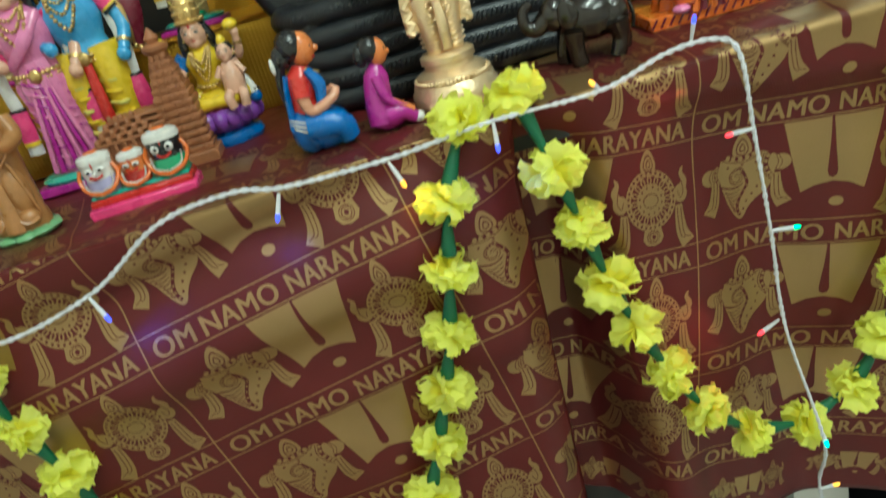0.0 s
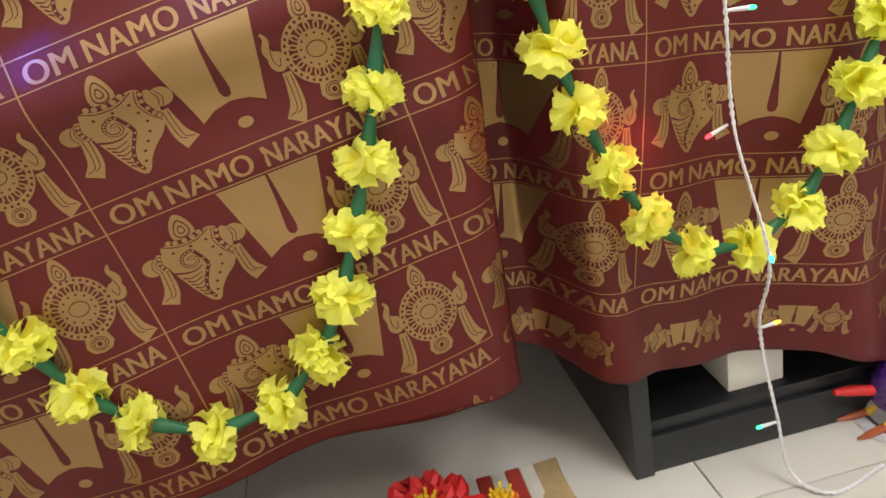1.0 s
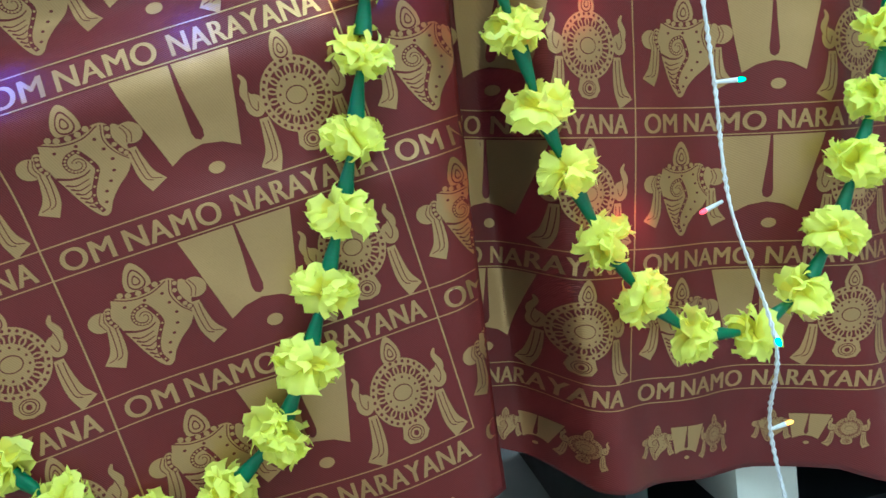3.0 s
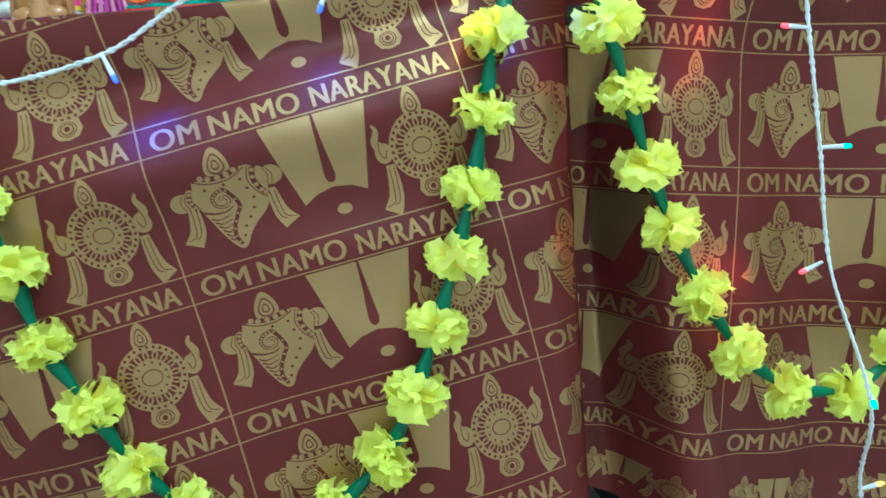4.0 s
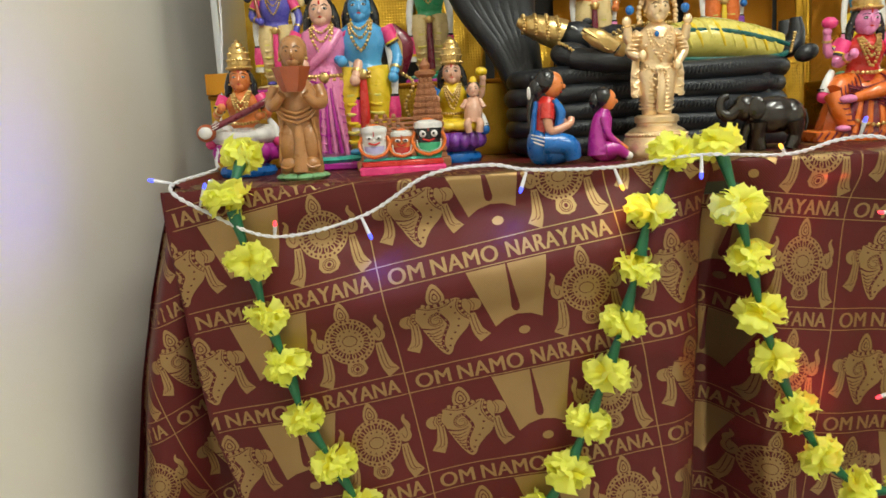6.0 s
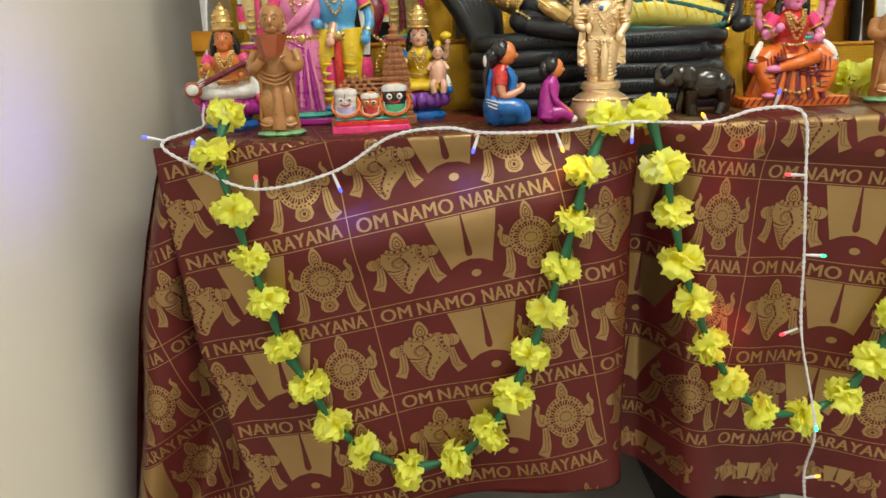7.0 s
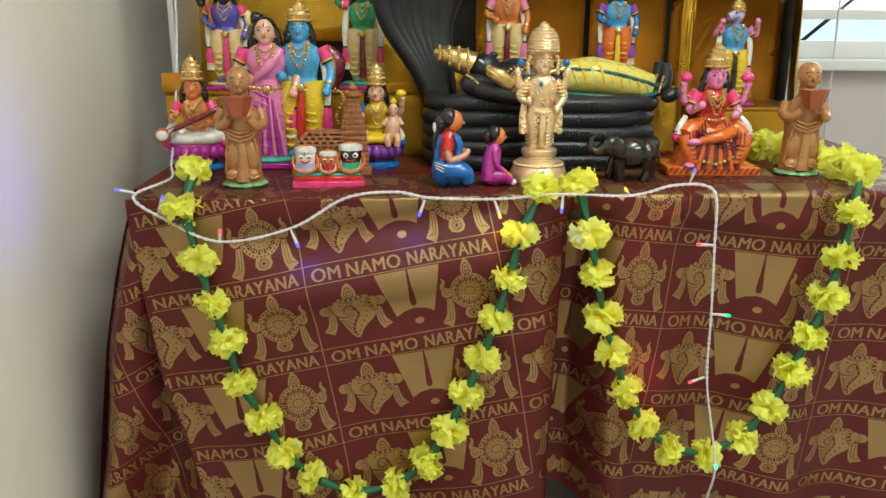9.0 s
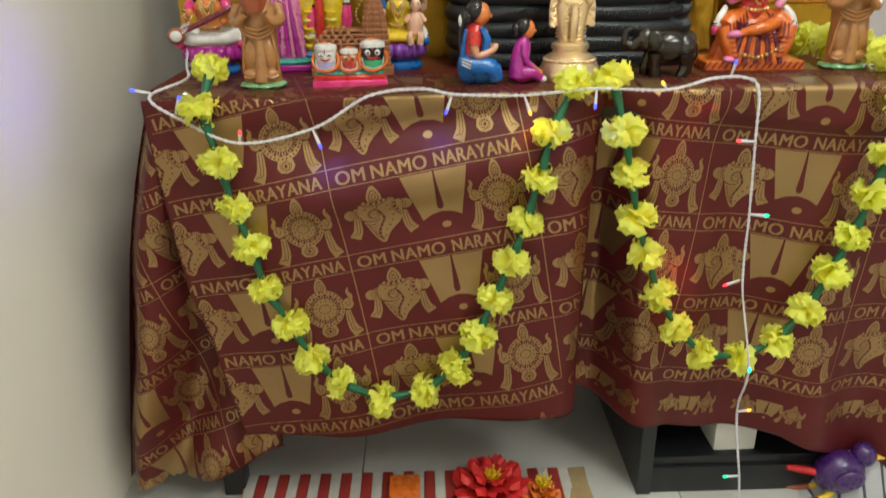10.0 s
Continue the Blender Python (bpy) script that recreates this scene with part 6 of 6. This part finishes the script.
foil_sheet((0.435, 1.21, ZC), 0.030, 0.72, 0.008, 0, "upright gold foil post", "foil")
foil_sheet((0.560, 1.320, ZC), 0.25, 0.72, 0.01, -2, "plain gold paper sheet behind the horse-headed figure", "foil_plain")
foil_sheet((0.688, 1.235, ZC), 0.20, 0.72, 0.006, 68, "gold foil side flap of the backdrop")
rib = empty("gold_ribbon", (-0.585, 1.085, ZC + 0.111), "short shiny gold ribbon block on the foil box", "ribbon")
part("bar", box_bm((-0.03, -0.008, 0.0), (0.03, 0.012, 0.035), 0.003), M["foil_plain"], rib)

# ---- window ----
M["pvc"] = mat("white_window_frame", (0.78, 0.79, 0.80), 0.35, 0, 0.04, 10, 0.05)
M["iron"] = mat("dark_iron", (0.02, 0.021, 0.024), 0.5, 0.5, 0.2, 40, 0.2)
M["glass"] = mat("window_glass", (1, 1, 1), 0.03, 0, 0.0, 5, 0, trans=1.0)
win = empty("window_1", (OX0, WY1, OZ0), "bright white-framed window with dark diagonal grille bars", "window", kind="structure")
ww, wh = OX1 - OX0, OZ1 - OZ0
for lo, hi in (((0, 0.03, 0), (ww, 0.08, 0.045)), ((0, 0.03, wh - 0.045), (ww, 0.08, wh)), ((0, 0.03, 0.045), (0.045, 0.08, wh - 0.045)), ((ww - 0.045, 0.03, 0.045), (ww, 0.08, wh - 0.045)), ((0.045, 0.032, 0.10), (ww - 0.045, 0.078, 0.125))):
    part("window_frame", box_bm(lo, hi, 0.003), M["pvc"], win)
part("window_sill", box_bm((-0.03, -0.045, -0.028), (ww + 0.03, 0.03, -0.001), 0.004), M["pvc"], win)
pane = part("pane", box_bm((0.045, 0.055, 0.125), (ww - 0.045, 0.059, wh - 0.045)), M["glass"], win)
pane.visible_shadow = False
for k in range(5):
    bm = bmesh.new()
    x = 0.115 + 0.27 * k
    sweep(bm, [(x, 0.115, 0.002), (x + 0.85, 0.115, 0.745)], 0.0055, 8)
    part("grille_bar", bm, M["iron"], win)
part("grille_bar", box_bm((0, 0.11, 0.006), (ww, 0.12, 0.016)), M["iron"], win)
bm = bmesh.new()
sweep(bm, smooth_path([(0.165, -0.03, 1.0), (0.17, -0.03, 0.3), (0.185, -0.032, -0.22)], 8), 0.003, 8)
cord = empty("blind_cord", (OX0, WY1, OZ0), "thin white cord hanging before the window", "cord")
part("cord", bm, M["cable"], cord)
M["outside"] = mat("overcast_outdoors", (0.8, 0.85, 0.9), 1.0, 0, 0.05, 1.0, 0, emit=(0.80, 0.88, 1.0, 1.1))
tagged(new("backdrop", finish(box_bm((-3, 6.0, -1), (8, 6.02, 6)), "backdrop", M["outside"], False)), "bright hazy daylight outside the window", "backdrop", kind="structure")

# ---- ceiling light and the fill's fixture ----
M["diffuser"] = mat("lit_diffuser", (0.9, 0.9, 0.88), 0.5, 0, 0.01, 5, 0, emit=(1.0, 0.965, 0.91, 4.0))
# the second fixture is made up to go with the added fill lamp
for x, y in ((0.35, -0.10), (1.10, -1.20)):
    g = empty("unseen_ceiling_light", (x, y, WZ), "long lit tube light on the ceiling, out of view", "ceiling light", "ceiling lights")
    part("housing", box_bm((-0.6, -0.11, -0.03), (0.6, 0.11, 0), 0.003), M["pvc"], g)
    part("diffuser", box_bm((-0.58, -0.09, -0.045), (0.58, 0.09, -0.03), 0.004), M["diffuser"], g)

# ---- on the floor ----
M["card_brown"] = mat("torn_cardboard", (0.40, 0.28, 0.14), 0.85, 0, 0.3, 25, 0.4, 120.0)
M["stripe_red"] = mat("red_stripe", (0.34, 0.03, 0.025), 0.7, 0, 0.2, 40, 0.2)
M["stripe_white"] = mat("white_stripe", (0.60, 0.56, 0.52), 0.7, 0, 0.15, 40, 0.2)
M["leaf"] = mat("green_crepe", (0.012, 0.09, 0.03), 0.6, 0, 0.35, 40, 0.4)
tray = empty("craft_board", (-0.18, 0.58, 0), "cardboard craft board with red and white striped edge", "craft board")
bm = box_bm((-0.34, -0.24, 0), (0.31, 0.235, 0.016), 0.003)
bmesh.ops.subdivide_edges(bm, edges=[e for e in bm.edges if e.calc_length() > 0.1], cuts=14, use_grid_fill=True)
for v in bm.verts:
    if v.co.x > 0.26:
        v.co.x += 0.008 * noise.noise(v.co * 35)
        v.co.z += 0.005 * (0.5 + noise.noise(v.co * 22)) if v.co.z > 0.01 else 0
part("base", bm, M["card_brown"], tray)
for k in range(31):
    x = -0.335 + 0.0198 * k
    part("stripe", box_bm((x, 0.11, 0.012), (x + 0.0185, 0.232, 0.019 + 0.001 * (k % 2)), 0.001), M["stripe_red" if k % 2 else "stripe_white"], tray)
bm = bmesh.new()
rng = random.Random(5)
for k in range(220):
    x, y = rng.uniform(0.0, 0.27), rng.uniform(-0.2, 0.10)
    a, t = rng.uniform(0, 6.28), rng.uniform(0.3, 1.2)
    c, d = Vector((x, y, 0.014)), Vector((math.cos(a) * math.cos(t), math.sin(a) * math.cos(t), math.sin(t))) * rng.uniform(0.018, 0.04)
    s = Vector((-math.sin(a), math.cos(a), 0)) * 0.008
    vs = [bm.verts.new(c), bm.verts.new(c + d * 0.5 + s), bm.verts.new(c + d), bm.verts.new(c + d * 0.5 - s)]
    bm.faces.new(vs)
tagged(part("crepe_leaves", bm, M["leaf"], tray, "tuft of dark green crepe leaves"), kind="stuff")


def cloth_flower(name, loc, r, petals, m, label, centre):
    g = empty(name, loc, label, "flower")
    rng = random.Random(petals)
    for layer in range(3):
        for p in range(petals):
            bm = bmesh.new()
            R = r * (1 - 0.25 * layer)
            rows = []
            for f in (0.05, 0.35, 0.7, 0.92, 1.0):
                rows.append([bm.verts.new((R * f, w * R * 0.42 * math.sin(math.pi * min(0.86, 0.12 + f * 0.72)), 0.004 + 0.008 * layer + R * (0.15 + 0.28 * layer) * f + 0.10 * R * f * math.cos(w * 2.4) + 0.004 * math.sin(w * 7 + f * 5))) for w in (-1, -0.5, 0, 0.5, 1)])
            for a, b in zip(rows, rows[1:]):
                for q in range(4):
                    bm.faces.new((a[q], a[q + 1], b[q + 1], b[q]))
            ob = part("petal", bm, m, g)
            ob.rotation_euler = (0, 0, 2 * math.pi * (p + 0.5 * layer + rng.uniform(-0.1, 0.1)) / petals)
    bm = bmesh.new()
    for k in range(14):
        a = k * 2.4
        sweep(bm, [(0, 0, 0.01), (0.012 * math.cos(a) * (k % 3 + 1) / 2, 0.012 * math.sin(a) * (k % 3 + 1) / 2, 0.045)], [0.0015, 0.002], 6)
    part("stamens", bm, centre, g, "yellow stamens")
    return g


paint("petal_red", (0.62, 0.018, 0.02), 0.55, 0, 0.05, 0.25, 0.3)
cloth_flower("red_cloth_flower", (-0.055, 0.750, 0.02), 0.075, 7, M["petal_red"], "large red artificial flower lying on the craft board", M["p_yellow"])
cloth_flower("orange_cloth_flower", (0.035, 0.725, 0.02), 0.035, 6, M["p_orange"], "small orange artificial flower on green crepe leaves", M["p_yellow"])
op = empty("orange_paper_box", (-0.215, 0.755, 0.020), "small folded orange paper box on the craft board", "paper box")
part("paper", box_bm((-0.028, -0.03, 0), (0.028, 0.02, 0.022), 0.002), M["p_orange"], op)

# purple toy bird on the floor
S = Sculpt()
S.ball((0.055, 0, 0.075), (0.065, 0.05, 0.058), "plum", (0, -20, 0), 20)
S.ball((0.11, 0, 0.125), (0.032, 0.03, 0.034), "plum", seg=16)
S.tube([(0.135, -0.004, 0.122), (0.165, -0.004, 0.115)], [0.010, 0.002], "p_yellow", 8, 1)
S.tube([(-0.002, 0, 0.075), (-0.045, 0.01, 0.080), (-0.075, 0.012, 0.084)], [0.010, 0.010, 0.006], "petal_red", 9)
for s in (-1, 1):
    S.tube([(0.035, s * 0.022, 0.04), (0.025, s * 0.024, 0.02), (0.0, s * 0.025, 0.008)], [0.013, 0.010, 0.008], "p_yellow", 9)
    S.tube([(0.0, s * 0.025, 0.010), (-0.03, s * 0.028, 0.006), (-0.055, s * 0.03, 0.006)], [0.008, 0.007, 0.003], "clay_dark", 8)
    S.ball((0.06, s * 0.046, 0.08), (0.04, 0.012, 0.03), "plum", (0, -15, 0))
S.done("toy_bird", (0.545, 0.735, 0.0), "purple toy bird with orange feet on white tiles", "toy", 0, 0.72)

# bundled grey cloth with dark stripes beside the toy
M["grey_cloth"] = woven("grey_cloth", (0.46, 0.46, 0.50), 0.8, 0.0, 0.1, 0.3)
M["grey_stripe"] = woven("dark_stripe", (0.05, 0.05, 0.07), 0.8, 0.0, 0.1, 0.3)
bundle = empty("cloth_bundle", (0.64, 0.80, 0.0), "bundled pale grey cloth with thin dark stripes on tiles", "cloth")
bm = bmesh.new()
NB = 40
rows = []
for i in range(NB + 1):
    row = []
    for j in range(NB + 1):
        u, v = 2 * i / NB - 1, 2 * j / NB - 1
        r = min(1.0, math.hypot(u, v))
        z = 0.105 * (1 - r * r) + 0.016 * noise.noise((u * 3.1, v * 3.1, 4.0)) + 0.012 * math.sin(u * 11 + 3 * noise.noise((u, v, 2.0))) * (1 - r)
        row.append(bm.verts.new((0.115 * u, 0.10 * v, max(0.002, z))))
    rows.append(row)
for i in range(NB):
    for j in range(NB):
        bm.faces.new((rows[i][j], rows[i + 1][j], rows[i + 1][j + 1], rows[i][j + 1])).material_index = 1 if i % 7 == 3 else 0
part("cloth", bm, [M["grey_cloth"], M["grey_stripe"]], bundle)

# ---- floor tiles ----
TILE = 0.60
_tb = box_bm((-TILE / 2 + 0.0012, -TILE / 2 + 0.0012, -0.004), (TILE / 2 - 0.0012, TILE / 2 - 0.0012, 0.0), 0.0008, 1)
TILE_MESH = finish(_tb, "tile", M["tile"], False)
for ix in range(-2, 5):
    for iy in range(-4, 3):
        x, y = 0.30 - TILE / 2 + TILE * ix, 0.67 + TILE / 2 + TILE * iy
        if WX0 - 0.35 < x < WX1 + 0.3 and WY0 - 0.3 < y < WY1 + 0.3:
            t = part("tile", TILE_MESH, None, floor)
            t.location = (x, y, 0)
